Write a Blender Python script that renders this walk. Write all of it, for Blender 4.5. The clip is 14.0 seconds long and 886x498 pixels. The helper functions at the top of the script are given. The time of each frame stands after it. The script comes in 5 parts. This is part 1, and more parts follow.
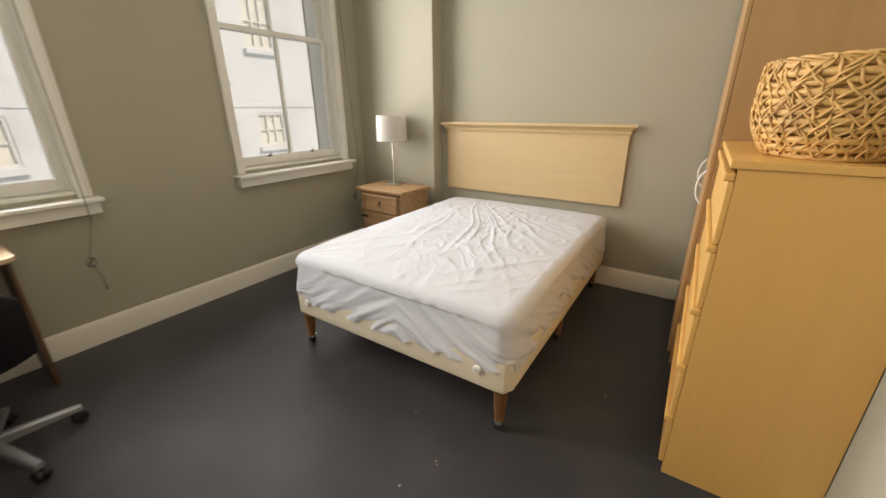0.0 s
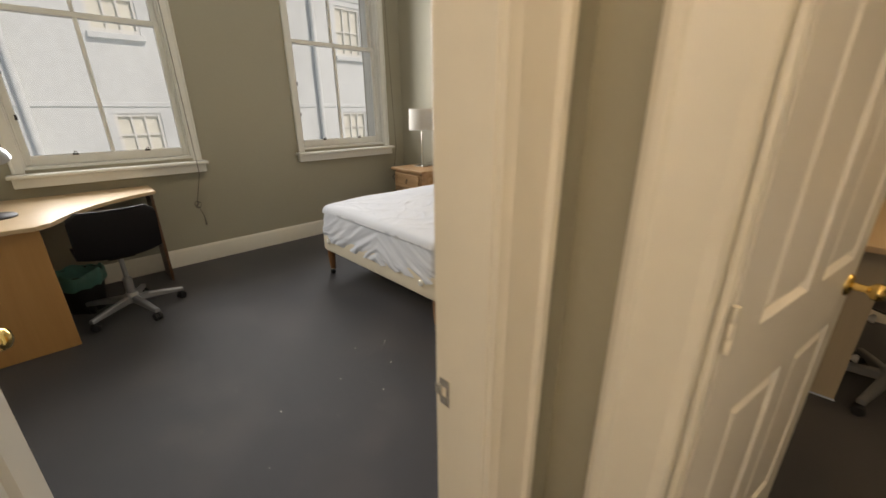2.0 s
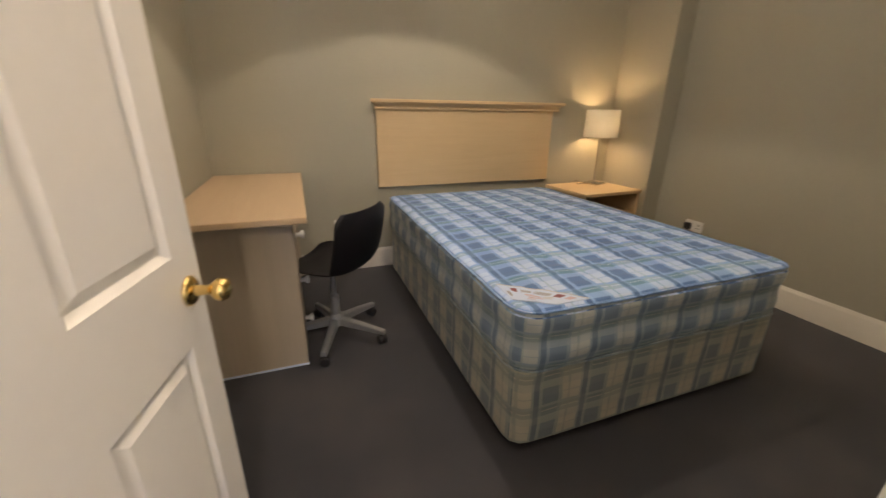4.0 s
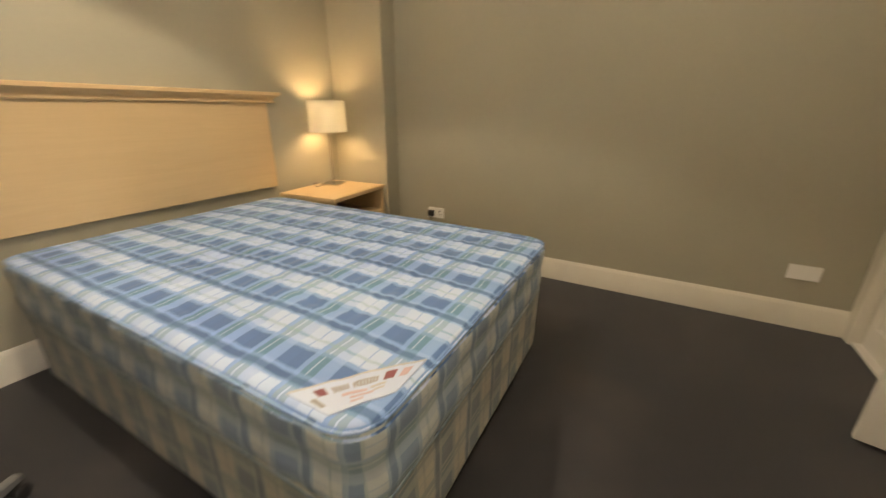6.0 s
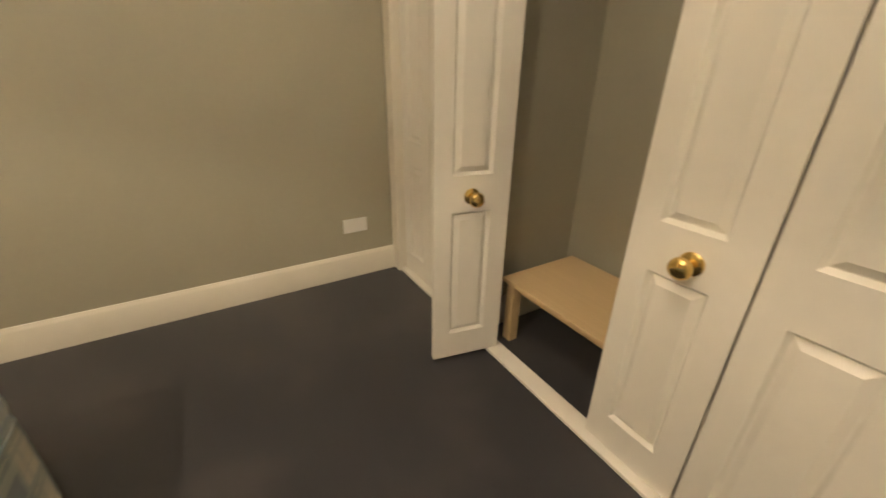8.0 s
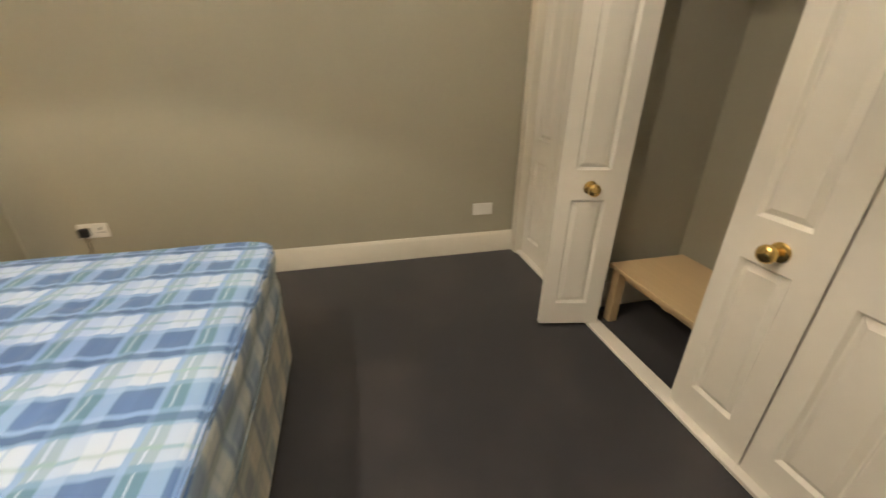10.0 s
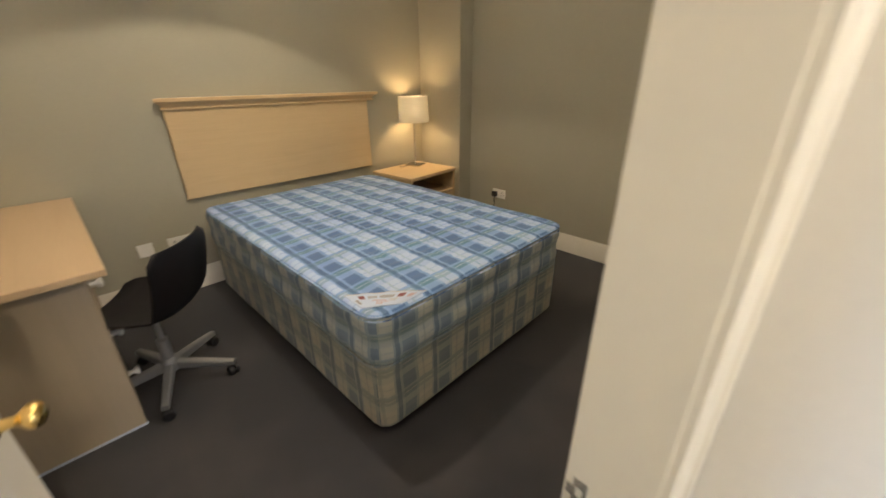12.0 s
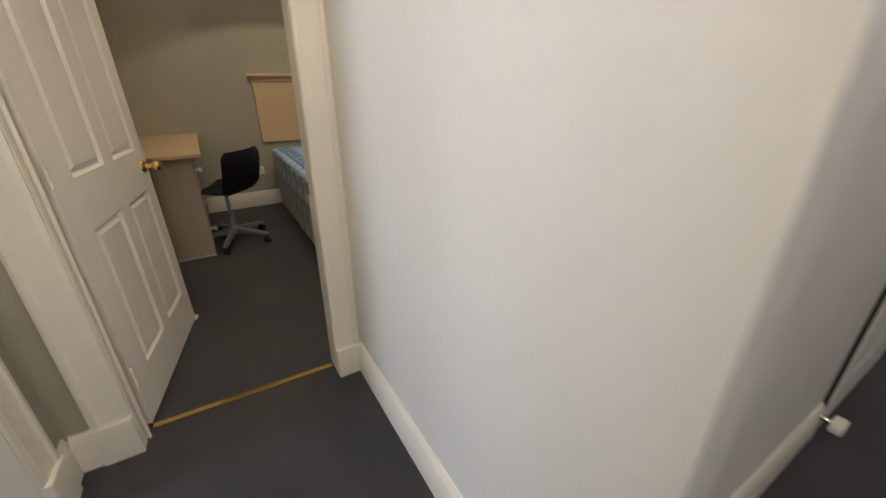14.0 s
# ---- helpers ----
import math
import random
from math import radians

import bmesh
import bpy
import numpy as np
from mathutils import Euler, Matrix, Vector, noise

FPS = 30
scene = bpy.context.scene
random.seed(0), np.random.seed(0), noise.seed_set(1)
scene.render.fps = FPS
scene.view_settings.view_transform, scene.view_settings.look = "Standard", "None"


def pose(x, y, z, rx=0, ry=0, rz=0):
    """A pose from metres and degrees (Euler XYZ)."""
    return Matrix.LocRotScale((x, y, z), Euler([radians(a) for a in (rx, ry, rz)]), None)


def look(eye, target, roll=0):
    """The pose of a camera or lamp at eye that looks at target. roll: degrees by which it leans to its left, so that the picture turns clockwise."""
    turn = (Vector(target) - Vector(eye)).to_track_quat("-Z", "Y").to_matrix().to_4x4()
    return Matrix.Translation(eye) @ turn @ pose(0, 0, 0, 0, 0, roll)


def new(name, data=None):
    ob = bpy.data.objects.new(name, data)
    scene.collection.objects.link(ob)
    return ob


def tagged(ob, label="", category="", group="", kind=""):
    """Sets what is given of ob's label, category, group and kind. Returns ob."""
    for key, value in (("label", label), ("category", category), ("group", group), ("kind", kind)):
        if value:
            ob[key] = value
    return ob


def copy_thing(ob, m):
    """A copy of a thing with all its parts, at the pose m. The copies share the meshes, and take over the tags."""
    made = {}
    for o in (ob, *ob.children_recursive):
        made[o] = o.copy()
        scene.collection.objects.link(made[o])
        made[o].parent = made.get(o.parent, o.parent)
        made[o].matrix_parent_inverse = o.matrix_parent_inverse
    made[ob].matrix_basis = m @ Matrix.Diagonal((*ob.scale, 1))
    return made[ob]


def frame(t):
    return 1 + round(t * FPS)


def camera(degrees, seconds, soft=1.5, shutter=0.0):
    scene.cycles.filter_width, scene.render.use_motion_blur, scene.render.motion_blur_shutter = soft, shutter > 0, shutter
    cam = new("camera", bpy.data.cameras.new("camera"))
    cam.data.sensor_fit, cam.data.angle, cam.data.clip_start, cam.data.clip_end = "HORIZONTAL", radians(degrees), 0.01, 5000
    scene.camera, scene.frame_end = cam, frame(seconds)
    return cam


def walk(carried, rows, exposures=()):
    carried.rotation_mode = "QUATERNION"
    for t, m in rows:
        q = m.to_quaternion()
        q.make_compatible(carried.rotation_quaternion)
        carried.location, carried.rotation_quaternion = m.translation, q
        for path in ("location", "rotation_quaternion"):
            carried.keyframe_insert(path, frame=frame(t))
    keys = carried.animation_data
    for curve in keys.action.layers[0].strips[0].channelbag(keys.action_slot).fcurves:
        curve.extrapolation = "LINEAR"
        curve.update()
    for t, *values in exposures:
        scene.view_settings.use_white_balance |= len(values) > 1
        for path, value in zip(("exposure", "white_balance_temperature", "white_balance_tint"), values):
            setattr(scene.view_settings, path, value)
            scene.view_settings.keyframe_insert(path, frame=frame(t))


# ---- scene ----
cam = camera(98.5, 14.0, shutter=0.4)
PATH = [
    (0, (0.19, 0.145, 1.383), (-0.84, 1.714, 0.691), -0.4),
    (0.5, (0.45, 0.035, 1.377), (-0.783, 1.451, 0.688), -0.5),
    (1, (0.741, -0.005, 1.368), (-0.607, 1.307, 0.686), -0.6),
    (1.5, (0.99, -0.021, 1.334), (-0.377, 1.272, 0.656), -0.6),
    (2, (1.168, -0.004, 1.299), (-0.179, 1.308, 0.62), -0.4),
    (2.5, (1.335, 0.043, 1.286), (0.232, 1.564, 0.602), 0.3),
    (3, (1.413, 0.232, 1.221), (0.907, 2.039, 0.531), 1.5),
    (3.5, (1.464, 0.423, 1.216), (1.606, 2.298, 0.536), 0.8),
    (3.7, (1.469, 0.49, 1.208), (1.848, 2.334, 0.532), 0.7),
    (5.8, (1.62, 1.026, 1.174), (3.163, 2.101, 0.494), 0.7),
    (6, (1.681, 1.093, 1.187), (3.328, 1.994, 0.498), 0.3),
    (6.5, (1.837, 1.19, 1.164), (3.658, 1.594, 0.442), 0.8),
    (7, (2.044, 1.134, 1.177), (3.888, 1.07, 0.406), 0.4),
    (7.5, (2.209, 1.019, 1.176), (3.948, 0.486, 0.346), 0.7),
    (7.7, (2.247, 0.969, 1.175), (3.921, 0.261, 0.34), 0.9),
    (8.75, (2.22, 0.9, 1.18), (3.57, -0.32, 0.35), -0.2),
    (9.8, (1.968, 1.13, 1.204), (3.68, 0.519, 0.37), 0.1),
    (10, (1.908, 1.163, 1.228), (3.668, 0.725, 0.384), 0.6),
    (10.5, (1.687, 1.097, 1.31), (3.499, 1.227, 0.473), -0.5),
    (11, (1.549, 0.935, 1.397), (3.256, 1.558, 0.561), -0.6),
    (11.5, (1.49, 0.757, 1.425), (3.029, 1.741, 0.612), -0.4),
    (12, (1.452, 0.521, 1.382), (2.755, 1.801, 0.569), -0.5),
    (12.5, (1.436, 0.209, 1.297), (2.528, 1.676, 0.487), -0.5),
    (13, (1.423, -0.131, 1.256), (2.391, 1.417, 0.439), -0.4),
    (13.5, (1.445, -0.485, 1.234), (2.392, 1.077, 0.42), -0.3),
    (14, (1.524, -0.882, 1.244), (2.469, 0.68, 0.427), -0.2),
]
EXPOSURES = [(0, -0.3, 7700, 16), (0.7, -0.25, 7600, 15), (1.5, -0.5, 7400, 14), (2.0, -0.6, 7500, 15), (2.5, -0.3, 7400, 16), (3.0, 0.05, 6400, 16), (3.5, 0.25, 5800, 18), (6.0, 0.85, 6300, 13), (6.5, 0.75, 6200, 14),
             (7.0, 1.05, 6300, 13), (7.5, 1.2, 6400, 13), (10, 1.15, 5800, 12), (10.5, 1.0, 6500, 14), (11.5, 0.75, 6500, 14), (12, 0.5, 5900, 12), (12.5, 0.1, 5700, 10), (13, -0.12, 5800, 13), (13.5, -0.25, 6100, 13), (14, -0.42, 6000, 13)]
walk(cam, [(t, look(eye, target, roll)) for t, eye, target, roll in PATH], EXPOSURES)

# ---- light ----
SUN_EL, SUN_AZ = 42.0, 65.0
world = bpy.data.worlds.new("sky")
world.use_nodes = True
scene.world = world
wn = world.node_tree
sky = wn.nodes.new("ShaderNodeTexSky")
sky.sky_type, sky.sun_disc = "NISHITA", False
sky.sun_elevation, sky.sun_rotation = radians(SUN_EL), radians(SUN_AZ)
wn.links.new(sky.outputs[0], wn.nodes["Background"].inputs[0])
wn.nodes["Background"].inputs[1].default_value = 0.15


def lamp(name, kind, m, energy, colour, **more):
    data = bpy.data.lights.new(name, kind)
    data.energy, data.color = energy, colour
    if "size" in more and kind == "AREA":
        data.shape, data.size, data.size_y = "RECTANGLE", more["size"], more["size_y"]
    elif "radius" in more:
        data.shadow_soft_size = more["radius"]
    if kind == "SPOT":
        data.spot_size, data.spot_blend = radians(more["angle"]), more["blend"]
    ob = new(name, data)
    ob.matrix_world = m
    return ob


sun_way = Vector((math.sin(radians(SUN_AZ)) * math.cos(radians(SUN_EL)), math.cos(radians(SUN_AZ)) * math.cos(radians(SUN_EL)), math.sin(radians(SUN_EL))))
sun = lamp("sun", "SUN", look(sun_way * 30, (0, 0, 0)), 3.4, (1.0, 0.98, 0.95))
sun.data.angle = radians(0.5)
WARM = (1.0, 0.62, 0.26)
# daylight in the two window openings
for yc, power in ((0.30, 72), (2.33, 56)):
    daylight = lamp("window_daylight", "AREA", look((-2.735, yc, 1.90), (0, yc, 1.80)), power, (0.84, 0.92, 1.0), size=0.98, size_y=1.85)
    daylight.data.spread = radians(140)
lamp("pendant_bulb", "POINT", pose(2.25, 2.35, 2.47), 35, (1.0, 0.80, 0.54), radius=0.012)
lamp("bedroom_bulb", "POINT", pose(-0.75, 0.55, 3.02), 10, (1.0, 0.86, 0.68), radius=0.06)
# Invented fill light, added to brighten the closet doors and east wall.
lamp("closet_fill_light", "POINT", pose(2.45, 1.15, 3.02), 25, (1.0, 0.80, 0.54), radius=0.05)
lamp("table_lamp_bulb", "POINT", pose(3.955, 3.35, 1.12), 6.5, WARM, radius=0.06)
lamp("corridor_bulb", "POINT", pose(1.40, -0.90, 2.55), 56, (1.0, 0.80, 0.54), radius=0.06)
lamp("hall_daylight", "AREA", look((1.10, -2.55, 1.5), (1.9, 0.0, 1.1)), 16, (0.78, 0.88, 1.0), size=0.8, size_y=1.5)
lamp("corridor_daylight", "AREA", look((4.95, -1.70, 1.40), (2.0, -1.3, 0.8)), 6, (0.72, 0.85, 1.0), size=0.9, size_y=1.4)


# ---- materials ----
def material(name, colour, rough=0.6, metal=0.0, noise_scale=30.0, vary=0.12, bump=0.05, stain=0.0, stain_scale=2.0, stain_colour=None, sheen=0.0, spec=0.5, bump_dist=0.002):
    mat = bpy.data.materials.new(name)
    mat.use_nodes = True
    nt = mat.node_tree
    p = nt.nodes["Principled BSDF"]
    p.inputs["Roughness"].default_value = rough
    p.inputs["Metallic"].default_value = metal
    p.inputs["Specular IOR Level"].default_value = spec
    if sheen:
        p.inputs["Sheen Weight"].default_value = sheen
    tc = nt.nodes.new("ShaderNodeTexCoord")
    n1 = nt.nodes.new("ShaderNodeTexNoise")
    n1.inputs["Scale"].default_value, n1.inputs["Detail"].default_value = noise_scale, 6
    nt.links.new(tc.outputs["Object"], n1.inputs["Vector"])
    n2 = nt.nodes.new("ShaderNodeTexNoise")
    n2.inputs["Scale"].default_value, n2.inputs["Detail"].default_value = stain_scale, 5
    nt.links.new(tc.outputs["Object"], n2.inputs["Vector"])
    hsv = nt.nodes.new("ShaderNodeMix")
    hsv.data_type = "RGBA"
    c = Vector(colour)
    hsv.inputs["A"].default_value = (*(c * (1 - vary)), 1)
    hsv.inputs["B"].default_value = (*[min(1.0, v) for v in c * (1 + vary)], 1)
    nt.links.new(n1.outputs["Fac"], hsv.inputs["Factor"])
    out = hsv.outputs["Result"]
    mx = nt.nodes.new("ShaderNodeMix")
    mx.data_type = "RGBA"
    ramp = nt.nodes.new("ShaderNodeMapRange")
    ramp.inputs["From Min"].default_value, ramp.inputs["From Max"].default_value = 0.48, 0.72
    ramp.inputs["To Max"].default_value = stain
    nt.links.new(n2.outputs["Fac"], ramp.inputs["Value"])
    nt.links.new(ramp.outputs["Result"], mx.inputs["Factor"])
    nt.links.new(out, mx.inputs["A"])
    mx.inputs["B"].default_value = (*(stain_colour or tuple(c * 0.7)), 1)
    nt.links.new(mx.outputs["Result"], p.inputs["Base Color"])
    if bump:
        b = nt.nodes.new("ShaderNodeBump")
        b.inputs["Strength"].default_value, b.inputs["Distance"].default_value = bump, bump_dist
        nt.links.new(n1.outputs["Fac"], b.inputs["Height"])
        nt.links.new(b.outputs["Normal"], p.inputs["Normal"])
    return mat


def wood(name, light, dark, axis=2, scale=1.0, rough=0.45, contrast=1.0):
    """Timber or wood foil, its grain along one axis of the object."""
    mat = bpy.data.materials.new(name)
    mat.use_nodes = True
    nt = mat.node_tree
    p = nt.nodes["Principled BSDF"]
    p.inputs["Roughness"].default_value = rough
    tc, mp = nt.nodes.new("ShaderNodeTexCoord"), nt.nodes.new("ShaderNodeMapping")
    s = [14 * scale] * 3
    s[axis] = 0.9 * scale
    mp.inputs["Scale"].default_value = s
    nt.links.new(tc.outputs["Object"], mp.inputs["Vector"])
    n1, n2 = nt.nodes.new("ShaderNodeTexNoise"), nt.nodes.new("ShaderNodeTexNoise")
    n1.inputs["Scale"].default_value, n1.inputs["Detail"].default_value, n1.inputs["Distortion"].default_value = 1.6, 8, 0.6
    n2.inputs["Scale"].default_value, n2.inputs["Detail"].default_value = 9, 4
    for n in (n1, n2):
        nt.links.new(mp.outputs["Vector"], n.inputs["Vector"])
    ramp = nt.nodes.new("ShaderNodeMapRange")
    ramp.inputs["From Min"].default_value, ramp.inputs["From Max"].default_value = 0.3, 0.7
    ramp.inputs["To Max"].default_value = contrast
    nt.links.new(n1.outputs["Fac"], ramp.inputs["Value"])
    mx = nt.nodes.new("ShaderNodeMix")
    mx.data_type = "RGBA"
    mx.inputs["A"].default_value, mx.inputs["B"].default_value = (*light, 1), (*dark, 1)
    nt.links.new(ramp.outputs["Result"], mx.inputs["Factor"])
    fine = nt.nodes.new("ShaderNodeMix")
    fine.data_type, fine.blend_type = "RGBA", "MULTIPLY"
    fine.inputs["Factor"].default_value = 0.10
    nt.links.new(mx.outputs["Result"], fine.inputs["A"])
    nt.links.new(n2.outputs["Fac"], fine.inputs["B"])
    nt.links.new(fine.outputs["Result"], p.inputs["Base Color"])
    b = nt.nodes.new("ShaderNodeBump")
    b.inputs["Strength"].default_value, b.inputs["Distance"].default_value = 0.08, 0.001
    nt.links.new(n2.outputs["Fac"], b.inputs["Height"])
    nt.links.new(b.outputs["Normal"], p.inputs["Normal"])
    return mat


def plaid(name, WHITE, PALE, MID, TEAL, SLATE, LEAF, start=0.431, run=0.207, cross=0.1625):
    """Checked ticking: rows of blue squares, slate lines and white rows, laid over the UV map in metres."""
    mat = bpy.data.materials.new(name)
    mat.use_nodes = True
    nt = mat.node_tree
    p = nt.nodes["Principled BSDF"]
    p.inputs["Roughness"].default_value = 0.75
    p.inputs["Sheen Weight"].default_value = 0.15
    uv, sep = nt.nodes.new("ShaderNodeUVMap"), nt.nodes.new("ShaderNodeSeparateXYZ")
    wob = nt.nodes.new("ShaderNodeTexNoise")
    wob.inputs["Scale"].default_value, wob.inputs["Detail"].default_value = 5, 2
    nt.links.new(uv.outputs["UV"], wob.inputs["Vector"])
    shift = nt.nodes.new("ShaderNodeVectorMath")
    shift.operation = "MULTIPLY_ADD"
    shift.inputs[1].default_value = (0.022, 0.022, 0.0)
    nt.links.new(wob.outputs["Color"], shift.inputs[0])
    nt.links.new(uv.outputs["UV"], shift.inputs[2])
    nt.links.new(shift.outputs["Vector"], sep.inputs["Vector"])

    def turns(axis, off, period):
        a, f = nt.nodes.new("ShaderNodeMath"), nt.nodes.new("ShaderNodeMath")
        a.operation, f.operation = "MULTIPLY_ADD", "FRACT"
        a.inputs[1].default_value, a.inputs[2].default_value = 1 / period, off / abs(period)
        nt.links.new(sep.outputs[axis], a.inputs[0])
        nt.links.new(a.outputs[0], f.inputs[0])
        return f.outputs[0]

    def bands(value, stops):
        ramp = nt.nodes.new("ShaderNodeValToRGB")
        ramp.color_ramp.interpolation = "CONSTANT"
        els = ramp.color_ramp.elements
        els[0].position, els[0].color = stops[0][0], (*stops[0][1], 1)
        els[1].position, els[1].color = stops[1][0], (*stops[1][1], 1)
        for pos, col in stops[2:]:
            els.new(pos).color = (*col, 1)
        nt.links.new(value, ramp.inputs[0])
        return ramp.outputs[0]

    def mixed(a, b, k):
        return tuple(x + (y - x) * k for x, y in zip(a, b))

    u, v = turns("X", start - 0.011, run), turns("Y", -0.614, -cross)
    thread = mixed(TEAL, WHITE, 0.75)
    white_row = bands(v, [(0, WHITE), (0.20, mixed(WHITE, PALE, 0.8)), (0.23, WHITE), (0.46, PALE), (0.54, mixed(TEAL, WHITE, 0.40)), (0.63, WHITE), (0.66, mixed(TEAL, WHITE, 0.45)), (0.78, mixed(PALE, WHITE, 0.65))])
    leaf_row = bands(v, [(0, mixed(LEAF, WHITE, 0.45)), (0.46, mixed(LEAF, PALE, 0.4)), (0.54, LEAF), (0.78, mixed(LEAF, PALE, 0.5))])
    pale_row = bands(v, [(0, mixed(PALE, MID, 0.15)), (0.46, PALE), (0.54, mixed(TEAL, PALE, 0.5)), (0.78, mixed(PALE, WHITE, 0.15))])
    mid_row = bands(v, [(0, MID), (0.22, mixed(MID, SLATE, 0.3)), (0.46, mixed(PALE, MID, 0.2)), (0.54, TEAL), (0.63, thread), (0.655, TEAL), (0.78, mixed(PALE, MID, 0.12))])
    slate_row = bands(v, [(0, SLATE), (0.46, mixed(SLATE, PALE, 0.25)), (0.54, mixed(SLATE, TEAL, 0.4)), (0.78, mixed(SLATE, PALE, 0.25))])
    off, on = (0, 0, 0), (1, 1, 1)
    col = white_row
    for row, mask in ((leaf_row, [(0, off), (0.69, on), (0.735, off)]), (pale_row, [(0, off), (0.10, on), (0.17, off), (0.49, on), (0.565, off), (0.955, on)]),
                      (mid_row, [(0, off), (0.17, on), (0.49, off)]), (slate_row, [(0, on), (0.105, off)])):
        mx = nt.nodes.new("ShaderNodeMix")
        mx.data_type = "RGBA"
        nt.links.new(bands(u, mask), mx.inputs["Factor"])
        nt.links.new(col, mx.inputs["A"])
        nt.links.new(row, mx.inputs["B"])
        col = mx.outputs["Result"]
    n, n2 = nt.nodes.new("ShaderNodeTexNoise"), nt.nodes.new("ShaderNodeTexNoise")
    n.inputs["Scale"].default_value, n2.inputs["Scale"].default_value = 600, 3
    gr = nt.nodes.new("ShaderNodeMix")
    gr.data_type, gr.blend_type = "RGBA", "OVERLAY"
    gr.inputs["Factor"].default_value = 0.35
    nt.links.new(col, gr.inputs["A"])
    nt.links.new(n2.outputs["Fac"], gr.inputs["B"])
    nt.links.new(gr.outputs["Result"], p.inputs["Base Color"])
    b = nt.nodes.new("ShaderNodeBump")
    b.inputs["Strength"].default_value, b.inputs["Distance"].default_value = 0.15, 0.001
    nt.links.new(n.outputs["Fac"], b.inputs["Height"])
    nt.links.new(b.outputs["Normal"], p.inputs["Normal"])
    return mat


def glass_material():
    mat = bpy.data.materials.new("window glass")
    mat.use_nodes = True
    nt = mat.node_tree
    p = nt.nodes["Principled BSDF"]
    p.inputs["Roughness"].default_value = 0.0
    p.inputs["Transmission Weight"].default_value = 1.0
    p.inputs["IOR"].default_value = 1.05
    return mat


def shade_material(name, colour, trans):
    mat = bpy.data.materials.new(name)
    mat.use_nodes = True
    nt = mat.node_tree
    nt.nodes.remove(nt.nodes["Principled BSDF"])
    d, t, m = nt.nodes.new("ShaderNodeBsdfDiffuse"), nt.nodes.new("ShaderNodeBsdfTranslucent"), nt.nodes.new("ShaderNodeMixShader")
    n = nt.nodes.new("ShaderNodeTexNoise")
    n.inputs["Scale"].default_value = 220
    mx = nt.nodes.new("ShaderNodeMix")
    mx.data_type = "RGBA"
    mx.inputs["A"].default_value, mx.inputs["B"].default_value = (*(Vector(colour) * 0.93), 1), (*colour, 1)
    nt.links.new(n.outputs["Fac"], mx.inputs["Factor"])
    nt.links.new(mx.outputs["Result"], d.inputs["Color"])
    nt.links.new(mx.outputs["Result"], t.inputs["Color"])
    m.inputs[0].default_value = trans
    nt.links.new(d.outputs[0], m.inputs[1])
    nt.links.new(t.outputs[0], m.inputs[2])
    nt.links.new(m.outputs[0], nt.nodes["Material Output"].inputs["Surface"])
    return mat


WALL = material("taupe wall paint", (0.394, 0.373, 0.292), 0.75, noise_scale=60, vary=0.03, bump=0.08, stain=0.12, stain_scale=1.3)
HALL = material("off-white hall paint", (0.74, 0.71, 0.66), 0.6, noise_scale=50, vary=0.03, bump=0.06, stain=0.10, stain_scale=1.6)
CEIL = material("white ceiling paint", (0.80, 0.79, 0.76), 0.85, noise_scale=40, vary=0.02, bump=0.05)
GLOSS = material("cream white gloss paint", (0.78, 0.74, 0.65), 0.32, noise_scale=25, vary=0.025, bump=0.05, stain=0.15, stain_scale=4)
DOORP = material("white satin door paint", (0.84, 0.81, 0.75), 0.38, noise_scale=25, vary=0.02, bump=0.03, stain=0.10, stain_scale=3)
SASHP = material("white window paint", (0.80, 0.80, 0.76), 0.4, noise_scale=35, vary=0.03, bump=0.06, stain=0.15, stain_scale=6)
CARPET = material("charcoal carpet", (0.019, 0.0185, 0.025), 0.55, noise_scale=420, vary=0.5, bump=0.6, stain=0.75, stain_scale=2.2, stain_colour=(0.054, 0.047, 0.050), sheen=0.20, spec=0.45, bump_dist=0.004)
BEECH = wood("pale beech foil", (0.68, 0.51, 0.29), (0.61, 0.44, 0.24), 0, 1.0, 0.4, 0.5)
BEECHV = wood("honey beech foil", (0.78, 0.45, 0.14), (0.73, 0.41, 0.12), 2, 0.5, 0.38, 0.5)
BEECHW = wood("tan wardrobe foil", (0.48, 0.28, 0.13), (0.42, 0.24, 0.10), 2, 0.7, 0.42, 0.8)
DESKW = wood("beech desk foil", (0.66, 0.49, 0.31), (0.60, 0.43, 0.26), 1, 0.9, 0.4, 0.6)
DESKO = wood("orange beech side foil", (0.56, 0.31, 0.12), (0.49, 0.26, 0.09), 2, 0.7, 0.42, 0.7)
GREYBEECH = wood("grey beige desk foil", (0.50, 0.42, 0.31), (0.44, 0.37, 0.27), 2, 0.7, 0.45, 0.6)
PINE = wood("rustic pine", (0.50, 0.31, 0.16), (0.32, 0.18, 0.08), 0, 0.9, 0.5, 1.0)
LEGW = wood("brown turned leg", (0.26, 0.12, 0.05), (0.18, 0.08, 0.03), 2, 1.0, 0.35, 1.0)
DARKW = wood("dark brown leg panel", (0.15, 0.075, 0.04), (0.10, 0.05, 0.025), 2, 1.0, 0.4, 1.0)
SHEET = material("white cotton sheet", (0.60, 0.62, 0.67), 0.85, noise_scale=350, vary=0.04, bump=0.12, stain=0.10, stain_scale=3, sheen=0.1, stain_colour=(0.74, 0.70, 0.64))
TICKING = material("cream base fabric", (0.72, 0.64, 0.50), 0.85, noise_scale=300, vary=0.06, bump=0.2, stain=0.2, stain_scale=4)
